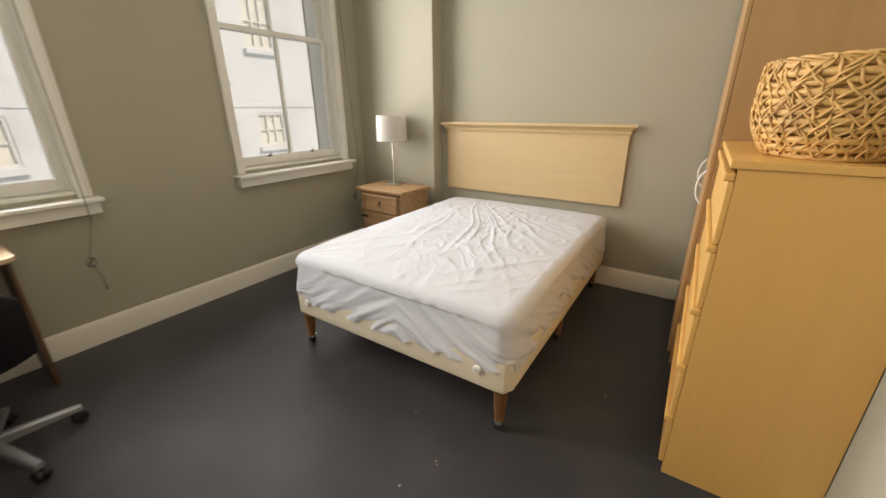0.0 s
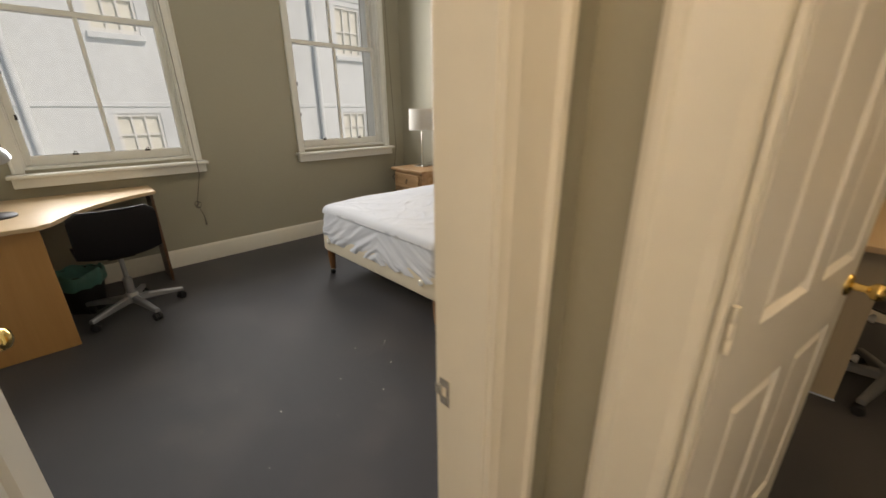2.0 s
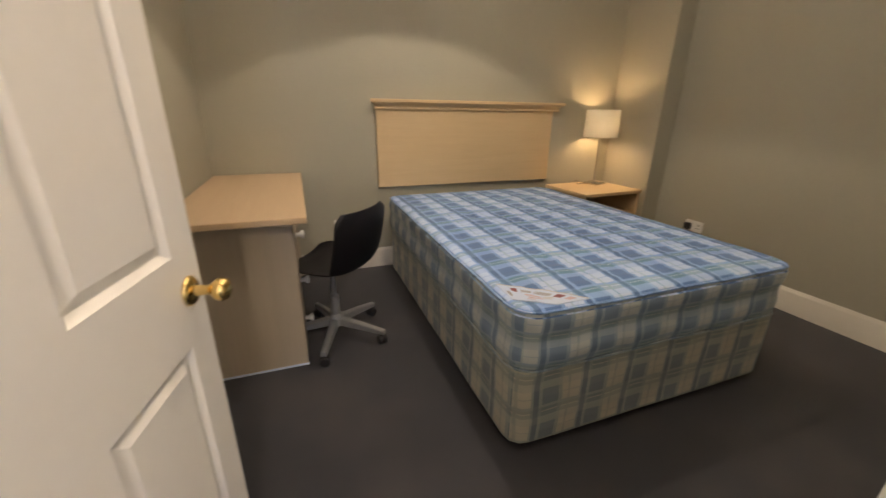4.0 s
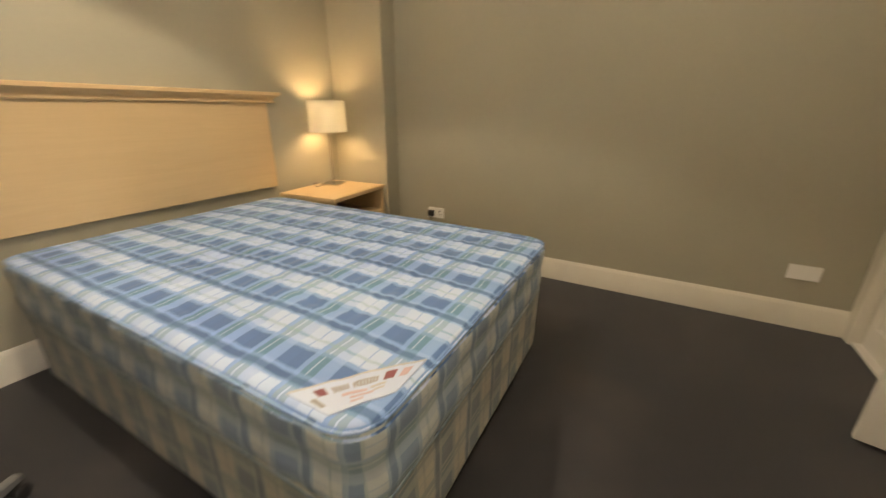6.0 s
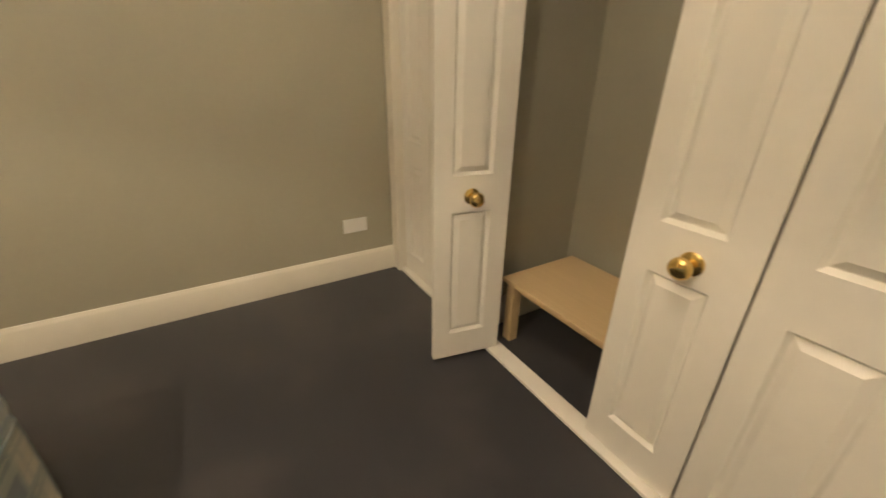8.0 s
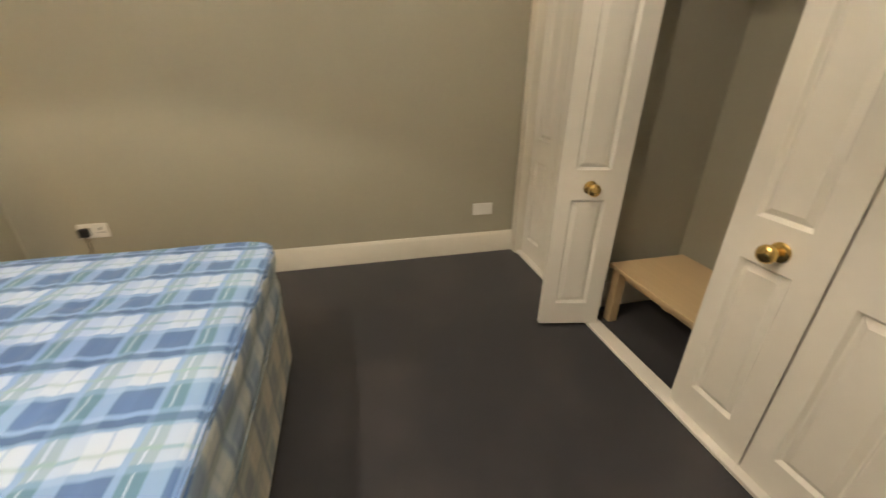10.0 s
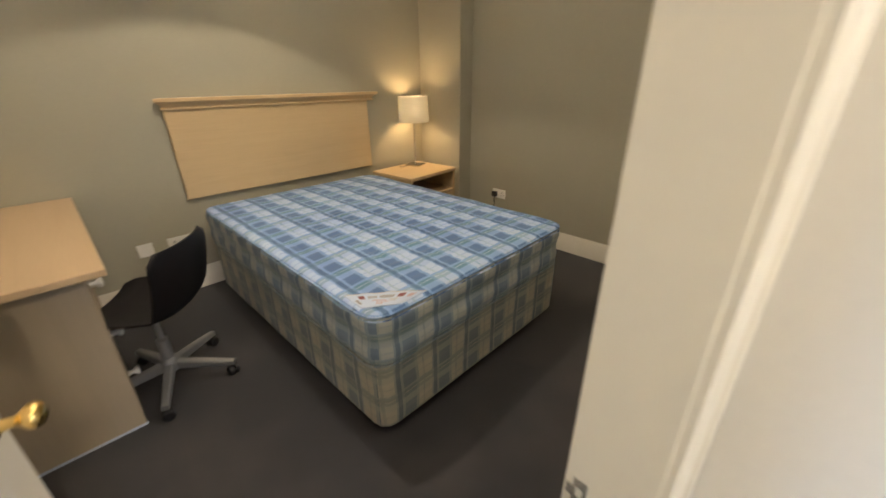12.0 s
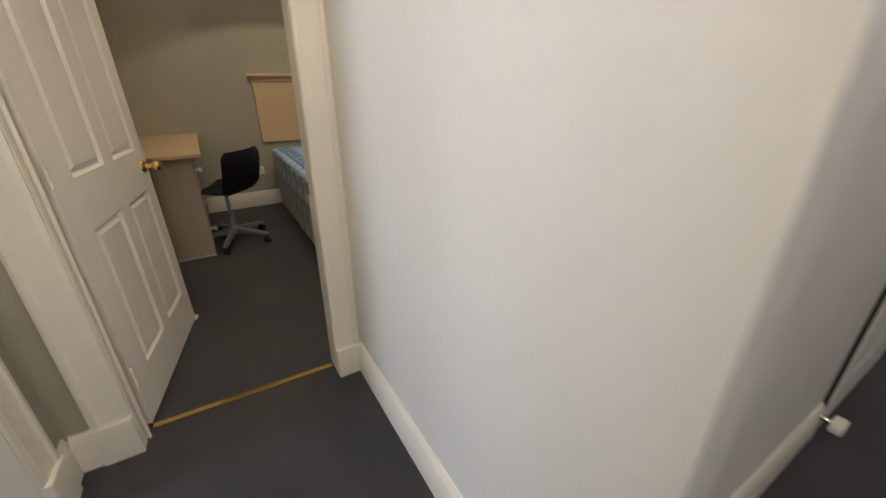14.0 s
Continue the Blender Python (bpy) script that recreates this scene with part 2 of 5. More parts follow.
PLAID = plaid("blue checked ticking", (0.55, 0.67, 0.90), (0.26, 0.42, 0.76), (0.105, 0.20, 0.47), (0.125, 0.26, 0.43), (0.08, 0.16, 0.38), (0.29, 0.45, 0.58))
PLAID_SIDE = plaid("greyer checked border", (0.52, 0.56, 0.56), (0.33, 0.41, 0.50), (0.21, 0.29, 0.42), (0.22, 0.31, 0.36), (0.16, 0.23, 0.35), (0.34, 0.41, 0.43), 0.40, 0.207, 0.120)
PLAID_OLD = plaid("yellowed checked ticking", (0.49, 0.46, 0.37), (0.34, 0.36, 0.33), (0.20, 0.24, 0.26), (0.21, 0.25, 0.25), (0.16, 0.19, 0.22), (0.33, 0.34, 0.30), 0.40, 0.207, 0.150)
PLASTIC = material("dark shell plastic", (0.010, 0.009, 0.011), 0.55, spec=0.25, noise_scale=90, vary=0.15, bump=0.08)
SILVER = material("silver painted metal", (0.42, 0.43, 0.45), 0.35, metal=0.7, noise_scale=60, vary=0.05, bump=0.02)
CHROME = material("brushed steel", (0.62, 0.60, 0.57), 0.25, metal=1.0, noise_scale=80, vary=0.05, bump=0.02)
BRASS = material("polished brass", (0.83, 0.60, 0.22), 0.16, metal=1.0, noise_scale=40, vary=0.06, bump=0.02)
BLACK = material("black rubber", (0.012, 0.012, 0.014), 0.55, noise_scale=100, vary=0.2, bump=0.05)
IRON = material("dark iron", (0.05, 0.04, 0.035), 0.5, metal=0.8, noise_scale=60, vary=0.2, bump=0.1)
WHITEP = material("white plastic", (0.80, 0.79, 0.75), 0.35, noise_scale=30, vary=0.02, bump=0.01)
WICKER = material("golden cane", (0.66, 0.40, 0.14), 0.5, noise_scale=45, vary=0.35, bump=0.2, stain=0.45, stain_scale=9, stain_colour=(0.30, 0.16, 0.06))
STONE = material("pale sandstone", (0.74, 0.77, 0.76), 0.85, noise_scale=6, vary=0.12, bump=0.3, stain=0.4, stain_scale=0.8, bump_dist=0.01)
SHADE_OFF = shade_material("white lamp shade fabric", (0.80, 0.77, 0.72), 0.35)
SHADE_THIN = shade_material("thin pendant fabric", (0.86, 0.82, 0.74), 0.6)
SHADE_ON = shade_material("lit lamp shade fabric", (0.60, 0.60, 0.56), 0.36)
GLASS = glass_material()
GREENBAG = material("green bin bag", (0.09, 0.24, 0.20), 0.3, noise_scale=20, vary=0.3, bump=0.4)
BLACKBAG = material("black bin", (0.015, 0.015, 0.016), 0.4, noise_scale=30, vary=0.2, bump=0.1)
CORD = material("grey cord", (0.16, 0.14, 0.12), 0.8, noise_scale=200, vary=0.2, bump=0.1)
LABELW = material("white satin label", (0.60, 0.69, 0.88), 0.5, noise_scale=100, vary=0.02, bump=0.03)
PRINTG = material("grey print", (0.34, 0.33, 0.36), 0.6, vary=0.05, bump=0)
PRINTH = material("pale grey print", (0.55, 0.54, 0.56), 0.6, vary=0.05, bump=0)
PRINTR = material("red print", (0.24, 0.08, 0.10), 0.6, vary=0.1, bump=0)
PRINTP = material("pink print", (0.58, 0.44, 0.50), 0.6, vary=0.1, bump=0)
LINT = material("white lint", (0.46, 0.44, 0.40), 0.9, vary=0.1, bump=0)
PANE_DARK = material("far window glass", (0.78, 0.77, 0.68), 0.6, vary=0.2, noise_scale=3, bump=0)


# ---- mesh helpers ----
def part(name, bm, mat, parent=None, label=""):
    me = bpy.data.meshes.new(name)
    bm.normal_update()
    bm.to_mesh(me)
    bm.free()
    me.materials.append(mat)
    ob = new(name, me)
    if parent is not None:
        ob.parent = parent
    if label:
        ob["label"] = label
    return ob


def thing(name, m, label, category, group="", kind=""):
    ob = new(name)
    ob.empty_display_size = 0.1
    ob.matrix_world = m
    return tagged(ob, label, category, group, kind)


def smooth(ob, angle=40):
    for poly in ob.data.polygons:
        poly.use_smooth = True
    ob.data.set_sharp_from_angle(angle=radians(angle))
    return ob


def add_box(bm, lo, hi, bevel=0.0, seg=2):
    lo, hi = Vector(lo), Vector(hi)
    c, s = (lo + hi) / 2, hi - lo
    r = bmesh.ops.create_cube(bm, size=1.0, matrix=Matrix.Translation(c) @ Matrix.Diagonal((*s, 1)))
    if bevel:
        edges = {e for v in r["verts"] for e in v.link_edges}
        bmesh.ops.bevel(bm, geom=list(edges), offset=bevel, segments=seg, profile=0.5, affect="EDGES")
    return bm


def box(lo, hi, bevel=0.0, seg=2):
    return add_box(bmesh.new(), lo, hi, bevel, seg)


def add_lathe(bm, profile, n=24, m=Matrix()):
    """A turned body from (radius, height) pairs round z."""
    rings = []
    for r, z in profile:
        if r < 1e-5:
            rings.append([bm.verts.new(m @ Vector((0, 0, z)))])
        else:
            rings.append([bm.verts.new(m @ Vector((r * math.cos(2 * math.pi * i / n), r * math.sin(2 * math.pi * i / n), z))) for i in range(n)])
    for a, b in zip(rings, rings[1:]):
        for i in range(n):
            j = (i + 1) % n
            if len(a) == 1 and len(b) == 1:
                continue
            if len(a) == 1:
                bm.faces.new((a[0], b[j], b[i]))
            elif len(b) == 1:
                bm.faces.new((a[i], a[j], b[0]))
            else:
                bm.faces.new((a[i], a[j], b[j], b[i]))
    bmesh.ops.recalc_face_normals(bm, faces=bm.faces)
    return bm


def lathe(profile, n=24, m=Matrix()):
    return add_lathe(bmesh.new(), profile, n, m)


def add_tube(bm, pts, r, n=8, closed=False):
    """A round rod along points; r is one radius or one a point."""
    pts = [Vector(p) for p in pts]
    rs = r if isinstance(r, (list, tuple)) else [r] * len(pts)
    rings = []
    up = Vector((0.13, 0.21, 0.97)).normalized()
    k = len(pts)
    for i, p in enumerate(pts):
        if closed:
            d = pts[(i + 1) % k] - pts[i - 1]
        else:
            d = pts[min(i + 1, k - 1)] - pts[max(i - 1, 0)]
        d.normalize()
        a = d.cross(up)
        if a.length < 0.05:
            a = d.cross(Vector((1, 0, 0)))
        a.normalize()
        b = d.cross(a)
        rings.append([bm.verts.new(p + rs[i] * (math.cos(2 * math.pi * j / n) * a + math.sin(2 * math.pi * j / n) * b)) for j in range(n)])
    pairs = list(zip(rings, rings[1:])) + ([(rings[-1], rings[0])] if closed else [])
    for a, b in pairs:
        for j in range(n):
            bm.faces.new((a[j], a[(j + 1) % n], b[(j + 1) % n], b[j]))
    if not closed:
        bm.faces.new(rings[0][::-1])
        bm.faces.new(rings[-1])
    return bm


def tube(pts, r, n=8, closed=False):
    return add_tube(bmesh.new(), pts, r, n, closed)


def add_prism(bm, outline, z0, z1, m=Matrix(), bevel=0.0):
    """An upright body over an outline in x and y."""
    lo = [bm.verts.new(m @ Vector((x, y, z0))) for x, y in outline]
    hi = [bm.verts.new(m @ Vector((x, y, z1))) for x, y in outline]
    n = len(outline)
    faces = [bm.faces.new(lo[::-1]), bm.faces.new(hi)]
    faces += [bm.faces.new((lo[i], lo[(i + 1) % n], hi[(i + 1) % n], hi[i])) for i in range(n)]
    if bevel:
        bmesh.ops.bevel(bm, geom=list(faces[0].edges) + list(faces[1].edges), offset=bevel, segments=2, profile=0.5, affect="EDGES")
    bmesh.ops.recalc_face_normals(bm, faces=bm.faces)
    return bm


def profile_run(bm, prof, a, b, out):
    """A moulding: a profile of (outward, up) pairs run from a to b; out is the way out of the wall."""
    a, b, out = Vector(a), Vector(b), Vector(out)
    ends = []
    for p in (a, b):
        ends.append([bm.verts.new(p + out * u + Vector((0, 0, v))) for u, v in prof])
    n = len(prof)
    for i in range(n):
        j = (i + 1) % n
        bm.faces.new((ends[0][i], ends[0][j], ends[1][j], ends[1][i]))
    bm.faces.new(ends[0][::-1])
    bm.faces.new(ends[1])
    bmesh.ops.recalc_face_normals(bm, faces=bm.faces)
    return bm


SKIRT = [(0, 0), (0.020, 0), (0.020, 0.115), (0.017, 0.122), (0.017, 0.130), (0.012, 0.142), (0.008, 0.148), (0.006, 0.155), (0, 0.155)]


def baseboard(name, a, b, out):
    return tagged(smooth(part(name, profile_run(bmesh.new(), SKIRT, a, b, out), GLOSS), 30), "cream gloss moulded skirting board along the wall", "baseboard", kind="structure")


def structure(name, bm, mat, label, category):
    return tagged(part(name, bm, mat), label, category, kind="structure")


def box_uv(ob, flip=False):
    """A UV map in metres, laid on from the side that each face looks to."""
    me = ob.data
    layer = me.uv_layers.new(name="UVMap")
    for poly in me.polygons:
        n = poly.normal
        k = max(range(3), key=lambda i: abs(n[i]))
        for li in poly.loop_indices:
            co = me.vertices[me.loops[li].vertex_index].co
            layer.data[li].uv = ((co.x, co.y) if k == 2 else (co.y, co.z) if k == 0 else (co.x, co.z))
    return ob


# ---- setting: floor, walls, ceiling ----
H = 3.15
floor = structure("floor", box((-3.2, -3.0, -0.1), (5.2, 3.8, 0.0)), CARPET, "dark charcoal carpet, worn, with a few specks of lint", "carpet floor")
structure("ceiling", box((-3.2, -3.0, H), (5.2, 3.8, H + 0.15)), CEIL, "plain white painted ceiling", "ceiling")

W1Y, W2Y, WZ = (-0.22, 0.82), (1.81, 2.85), (0.93, 2.86)
bm = bmesh.new()
for y0, y1, z0, z1 in ((-0.74, W1Y[0], 0, H), (W1Y[1], W2Y[0], 0, H), (W2Y[1], 3.42, 0, H), (W1Y[0], W1Y[1], 0, WZ[0]), (W2Y[0], W2Y[1], 0, WZ[0]), (W1Y[0], W1Y[1], WZ[1], H), (W2Y[0], W2Y[1], WZ[1], H)):
    add_box(bm, (-3.12, y0, z0), (-2.77, y1, z1))
structure("wall_west", bm, WALL, "taupe painted plaster wall with two sash windows", "wall")
structure("wall_north_1", box((-2.77, 3.295, 0), (0.90, 3.42, H)), WALL, "taupe painted plaster wall behind the headboard", "wall")
structure("wall_pier_1", box((-2.77, 3.14, 0), (-1.87, 3.295, H)), WALL, "taupe painted plaster pier in the corner", "wall")
structure("wall_south_1", box((-2.77, -0.74, 0), (0.745, -0.60, H)), WALL, "taupe painted plaster wall", "wall")

# partition between the first bedroom and the hall, with its doorway
J1N, J1S, X1A, X1B, DH = 0.335, -0.435, 0.745, 0.90, 2.04
bm = bmesh.new()
add_box(bm, (0.80, J1N + 0.03, 0), (X1B, 0.46, H))
add_box(bm, (X1A, 0.46, 0), (X1B, 3.295, H))
add_box(bm, (X1A, -3.0, 0), (X1B, J1S - 0.03, H))
add_box(bm, (X1A, J1S - 0.03, DH + 0.03), (X1B, J1N + 0.03, H))
structure("wall_partition_1", bm, WALL, "taupe painted partition wall with a doorway", "wall")

# partition between the hall and the second bedroom
J2W, J2E, Y2A, Y2B = 1.10, 1.83, 0.545, 0.635
bm = bmesh.new()
add_box(bm, (X1B, Y2A, 0), (J2W - 0.03, Y2B, H))
add_box(bm, (J2W - 0.03, Y2A, DH + 0.03), (J2E + 0.03, Y2B, H))
add_box(bm, (J2E + 0.03, Y2A, 0), (1.934, Y2B, H))
structure("wall_partition_2", bm, WALL, "taupe painted wall round the bedroom doorway", "wall")
structure("wall_hall_east", box((1.934, -0.775, 0), (2.03, Y2B, H)), HALL, "off-white painted hall wall", "wall")
structure("wall_hall_return", box((2.03, -0.705, 0), (5.0, -0.66, H)), HALL, "off-white painted hall wall past the corner", "wall")
structure("wall_hall_south", box((0.90, -2.75, 0), (5.0, -2.65, H)), HALL, "off-white painted hall wall", "wall")
structure("wall_hall_end", box((5.0, -2.75, 0), (5.1, -0.66, H)), HALL, "off-white painted hall wall", "wall")

NY, EX = 3.52, 4.375
structure("wall_north_2", box((0.90, NY, 0), (4.50, NY + 0.12, H)), WALL, "taupe painted plaster wall behind the headboard", "wall")
structure("wall_east_2", box((EX, -0.66, 0), (EX + 0.12, NY, H)), WALL, "taupe painted plaster wall", "wall")
structure("wall_pier_2", box((4.21, 3.00, 0), (EX, NY, H)), WALL, "taupe painted plaster pier in the corner", "wall")
structure("wall_west_2", box((X1B, Y2B, 0), (X1B + 0.02, NY, H)), WALL, "taupe painted plaster wall", "wall")
# closet front above and beside the folding doors
bm = bmesh.new()
add_box(bm, (2.03, -0.10, 2.06), (EX, 0.0, H))
add_box(bm, (2.03, -0.10, 0), (2.17, 0.0, 2.06))
structure("wall_closet_front", bm, WALL, "taupe painted wall above the closet doors", "wall")
structure("wall_closet_side", box((3.52, -0.66, 0), (3.60, -0.10, H)), WALL, "grey painted closet side wall", "wall")
structure("wall_closet_back", box((2.03, -0.66, 0), (3.52, -0.648, H)), WALL, "grey painted closet back wall", "wall")
structure("closet_track", box((2.17, -0.075, 0), (4.30, 0.005, 0.018), 0.004), DOORP, "white painted threshold strip under the closet doors", "threshold")

for nm, a, b, o in (("baseboard", (-2.77, -0.60, 0), (-2.77, 3.14, 0), (1, 0, 0)), ("baseboard", (-1.87, 3.295, 0), (0.30, 3.295, 0), (0, -1, 0)),
                    ("baseboard", (-2.75, -0.60, 0), (0.745, -0.60, 0), (0, 1, 0)), ("baseboard", (0.745, 0.46, 0), (0.745, 1.565, 0), (-1, 0, 0)), ("baseboard", (-2.75, 3.14, 0), (-1.87, 3.14, 0), (0, -1, 0)),
                    ("baseboard", (EX, 0.0, 0), (EX, 3.0, 0), (-1, 0, 0)), ("baseboard", (0.92, NY, 0), (4.21, NY, 0), (0, -1, 0)),
                    ("baseboard", (1.934, -0.775, 0), (1.934, 0.525, 0), (-1, 0, 0)), ("baseboard", (2.03, -0.705, 0), (3.255, -0.705, 0), (0, -1, 0)),
                    ("baseboard", (0.90, 0.455, 0), (0.90, 0.545, 0), (1, 0, 0)), ("baseboard", (0.92, 0.545, 0), (0.985, 0.545, 0), (0, -1, 0)),
                    ("baseboard", (3.52, -0.648, 0), (3.52, -0.12, 0), (-1, 0, 0)), ("baseboard", (2.03, -0.648, 0), (3.50, -0.648, 0), (0, 1, 0))):
    baseboard(nm, a, b, o)


# ---- doors, casings and windows ----
def panel_slab(w, h, t, cols, rows):
    """A door slab in x and z, its thickness in y from 0 to t, with moulded panels sunk in both faces."""
    bm = bmesh.new()
    xs, zs = sorted({0, w, *[v for c in cols for v in c]}), sorted({0, h, *[v for r in rows for v in r]})
    grids = []
    for y in (0.0, t):
        g = [[bm.verts.new((x, y, z)) for z in zs] for x in xs]
        grids.append(g)
        panels = []
        for i in range(len(xs) - 1):
            for j in range(len(zs) - 1):
                q = (g[i][j], g[i + 1][j], g[i + 1][j + 1], g[i][j + 1])
                f = bm.faces.new(q if y == 0.0 else q[::-1])
                if any(abs(c[0] - xs[i]) < 1e-6 for c in cols) and any(abs(r[0] - zs[j]) < 1e-6 for r in rows):
                    panels.append(f)
        bm.normal_update()
        for f in panels:
            bmesh.ops.inset_individual(bm, faces=[f], thickness=0.014, depth=-0.014)
            bmesh.ops.inset_individual(bm, faces=[f], thickness=0.004, depth=0.0)
            bmesh.ops.inset_individual(bm, faces=[f], thickness=0.028, depth=0.012)
    a, c = grids
    nx, nz = len(xs), len(zs)
    rim = [(i, 0) for i in range(nx)] + [(nx - 1, j) for j in range(1, nz)] + [(i, nz - 1) for i in range(nx - 2, -1, -1)] + [(0, j) for j in range(nz - 2, 0, -1)]
    for (i, j), (k, l) in zip(rim, rim[1:] + rim[:1]):
        bm.faces.new((a[i][j], c[i][j], c[k][l], a[k][l]))
    bmesh.ops.recalc_face_normals(bm, faces=bm.faces)
    return bm


KNOB = [(0, 0), (0.031, 0), (0.031, 0.003), (0.026, 0.007), (0.012, 0.010), (0.010, 0.026), (0.016, 0.032), (0.026, 0.040), (0.029, 0.050), (0.026, 0.060), (0.016, 0.066), (0, 0.068)]
LEVER_KNOB = [(0, 0), (0.029, 0), (0.029, 0.003), (0.023, 0.009), (0.011, 0.012), (0.009, 0.034), (0.013, 0.040), (0.021, 0.048), (0.023, 0.057), (0.019, 0.067), (0.008, 0.072), (0, 0.073)]


def knob(parent, x, y, z, way, profile=KNOB):
    """A turned brass knob on a rose; way is +1 or -1 along the door's y."""
    return smooth(part("door_knob", lathe(profile, 24, Matrix.Translation((x, y, z)) @ Matrix.Rotation(radians(-90 * way), 4, "X")), BRASS, parent, "polished brass round knob"), 50)


def hinge(parent, z, x, y):
    bm = bmesh.new()
    add_lathe(bm, [(0, z - 0.04), (0.006, z - 0.04), (0.006, z - 0.014), (0.0052, z - 0.013), (0.006, z - 0.012), (0.006, z + 0.012), (0.0052, z + 0.013), (0.006, z + 0.014), (0.006, z + 0.04), (0, z + 0.04)], 10, Matrix.Translation((x, y, 0)))
    smooth(part("hinge", bm, GLOSS, parent, "butt hinge painted over in cream"), 40)


SIX = ([(0.13, 0.367), (0.450, 0.685)], [(0.20, 0.765), (0.942, 1.62), (1.73, 1.93)])
D2W = 0.769
door_2 = thing("door_2", pose(1.111, 0.644, 0.012, 0, 0, 78.5), "white moulded six-panel door standing open into the bedroom", "door", kind="structure")
smooth(part("door_slab", panel_slab(D2W, 2.015, 0.038, *SIX), DOORP, door_2), 12)
knob(door_2, 0.719, 0.0, 0.865, -1, LEVER_KNOB)
knob(door_2, 0.719, 0.038, 0.865, 1, LEVER_KNOB)
for z in (0.23, 0.98, 1.78):
    hinge(door_2, z, -0.004, -0.004)
part("latch_plate", box((D2W - 0.001, 0.008, 0.80), (D2W + 0.0015, 0.030, 0.93)), BRASS, door_2, "brass latch plate")
part("draught_strip", box((D2W - 0.02, -0.012, -0.005), (D2W + 0.018, 0.045, 0.010), 0.003), GLOSS, door_2, "worn corner of a draught strip")

door_1 = thing("door_1", pose(0.76, -0.43, 0.012, 0, 0, 164), "white moulded six-panel door standing open into the bedroom", "door", kind="structure")
smooth(part("door_slab", panel_slab(D2W, 2.015, 0.038, *SIX), DOORP, door_1), 12)
knob(door_1, 0.719, 0.0, 0.865, -1, LEVER_KNOB)
knob(door_1, 0.719, 0.038, 0.865, 1, LEVER_KNOB)
for z in (0.23, 0.98, 1.78):
    hinge(door_1, z, -0.004, 0.042)


def casing_outline(w, t):
    """The plan of a door casing: flat board with a raised outer bead and a quirk."""
    return [(0, 0), (w, 0), (w, t), (w - 0.010, t + 0.004), (w - 0.022, t + 0.003), (w - 0.028, t - 0.004), (w - 0.040, t - 0.007), (0.016, t - 0.007), (0.010, t - 0.010), (0, t - 0.012)]


def casing(name, origin, along, out, w, z1, t=0.022, plinth=True):
    """An upright casing board. along: the way from the opening outwards; out: the way out of the wall."""
    ob = thing(name, pose(0, 0, 0), "cream gloss painted moulded door casing", "door casing", kind="structure")
    m = Matrix(((along[0], out[0], 0, origin[0]), (along[1], out[1], 0, origin[1]), (0, 0, 1, 0), (0, 0, 0, 1)))
    smooth(part("casing_board", add_prism(bmesh.new(), casing_outline(w, t), 0.0, z1, m), GLOSS, ob), 25)
    if plinth:
        lo, hi = m @ Vector((-0.002, 0, 0)), m @ Vector((w + 0.006, t + 0.009, 0.165))
        part("plinth_block", box([min(a, b) for a, b in zip(lo, hi)], [max(a, b) for a, b in zip(lo, hi)], 0.004), GLOSS, ob)
    return ob


casing("casing_2_west", (1.095, Y2A), (-1, 0), (0, -1), 0.108, DH + 0.06)
east_jamb = [casing("casing_2_east", (1.827, Y2A), (1, 0), (0, -1), 0.106, DH + 0.06)]
casing("casing_2_inner_west", (1.0725, Y2B), (-1, 0), (0, 1), 0.090, DH + 0.06)
east_jamb.append(casing("casing_2_inner_east", (1.860, Y2B), (1, 0), (0, 1), 0.080, DH + 0.06, 0.018, False))
casing("casing_1_north", (X1B, 0.340), (0, 1), (1, 0), 0.112, DH + 0.06)
casing("casing_1_south", (X1B, J1S), (0, -1), (1, 0), 0.095, DH + 0.06)
casing("casing_1_inner_north", (0.80, 0.369), (0, 1), (-1, 0), 0.085, DH + 0.06, 0.016, False)
casing("casing_1_inner_south", (X1A, J1S), (0, -1), (-1, 0), 0.085, DH + 0.06)
for nm, lo, hi in (("casing_head_2", (1.01, Y2A - 0.022, DH + 0.06), (1.92, Y2A, DH + 0.15)), ("casing_head_1", (X1B, J1S - 0.095, DH + 0.06), (X1B + 0.022, 0.417, DH + 0.15)),
                   ("casing_head_2_inner", (1.01, Y2B, DH + 0.06), (1.90, Y2B + 0.022, DH + 0.15)), ("casing_head_1_inner", (X1A - 0.022, J1S - 0.085, DH + 0.06), (X1A - 0.001, 0.407, DH + 0.15))):
    structure(nm, box(lo, hi, 0.004), GLOSS, "cream gloss painted door casing head", "door casing")


def lining(name, lo, hi, stop_lo, stop_hi):
    ob = thing(name, pose(0, 0, 0), "cream gloss painted door lining with a stop bead", "door lining", kind="structure")
    part("lining_board", box(lo, hi, 0.002), GLOSS, ob)
    if stop_lo:
        part("stop_bead", box(stop_lo, stop_hi, 0.003), GLOSS, ob)
    return ob


def strike(parent, m):
    bm = bmesh.new()
    for a, b in (((-0.010, 0, -0.024), (0.010, 0.0015, -0.009)), ((-0.010, 0, 0.009), (0.010, 0.0015, 0.024)), ((-0.010, 0, -0.009), (-0.005, 0.0015, 0.009)), ((0.005, 0, -0.009), (0.018, 0.003, 0.009))):
        add_box(bm, a, b)
    bm.transform(m)
    part("strike_plate", bm, CHROME, parent, "worn steel strike plate with paint on it")


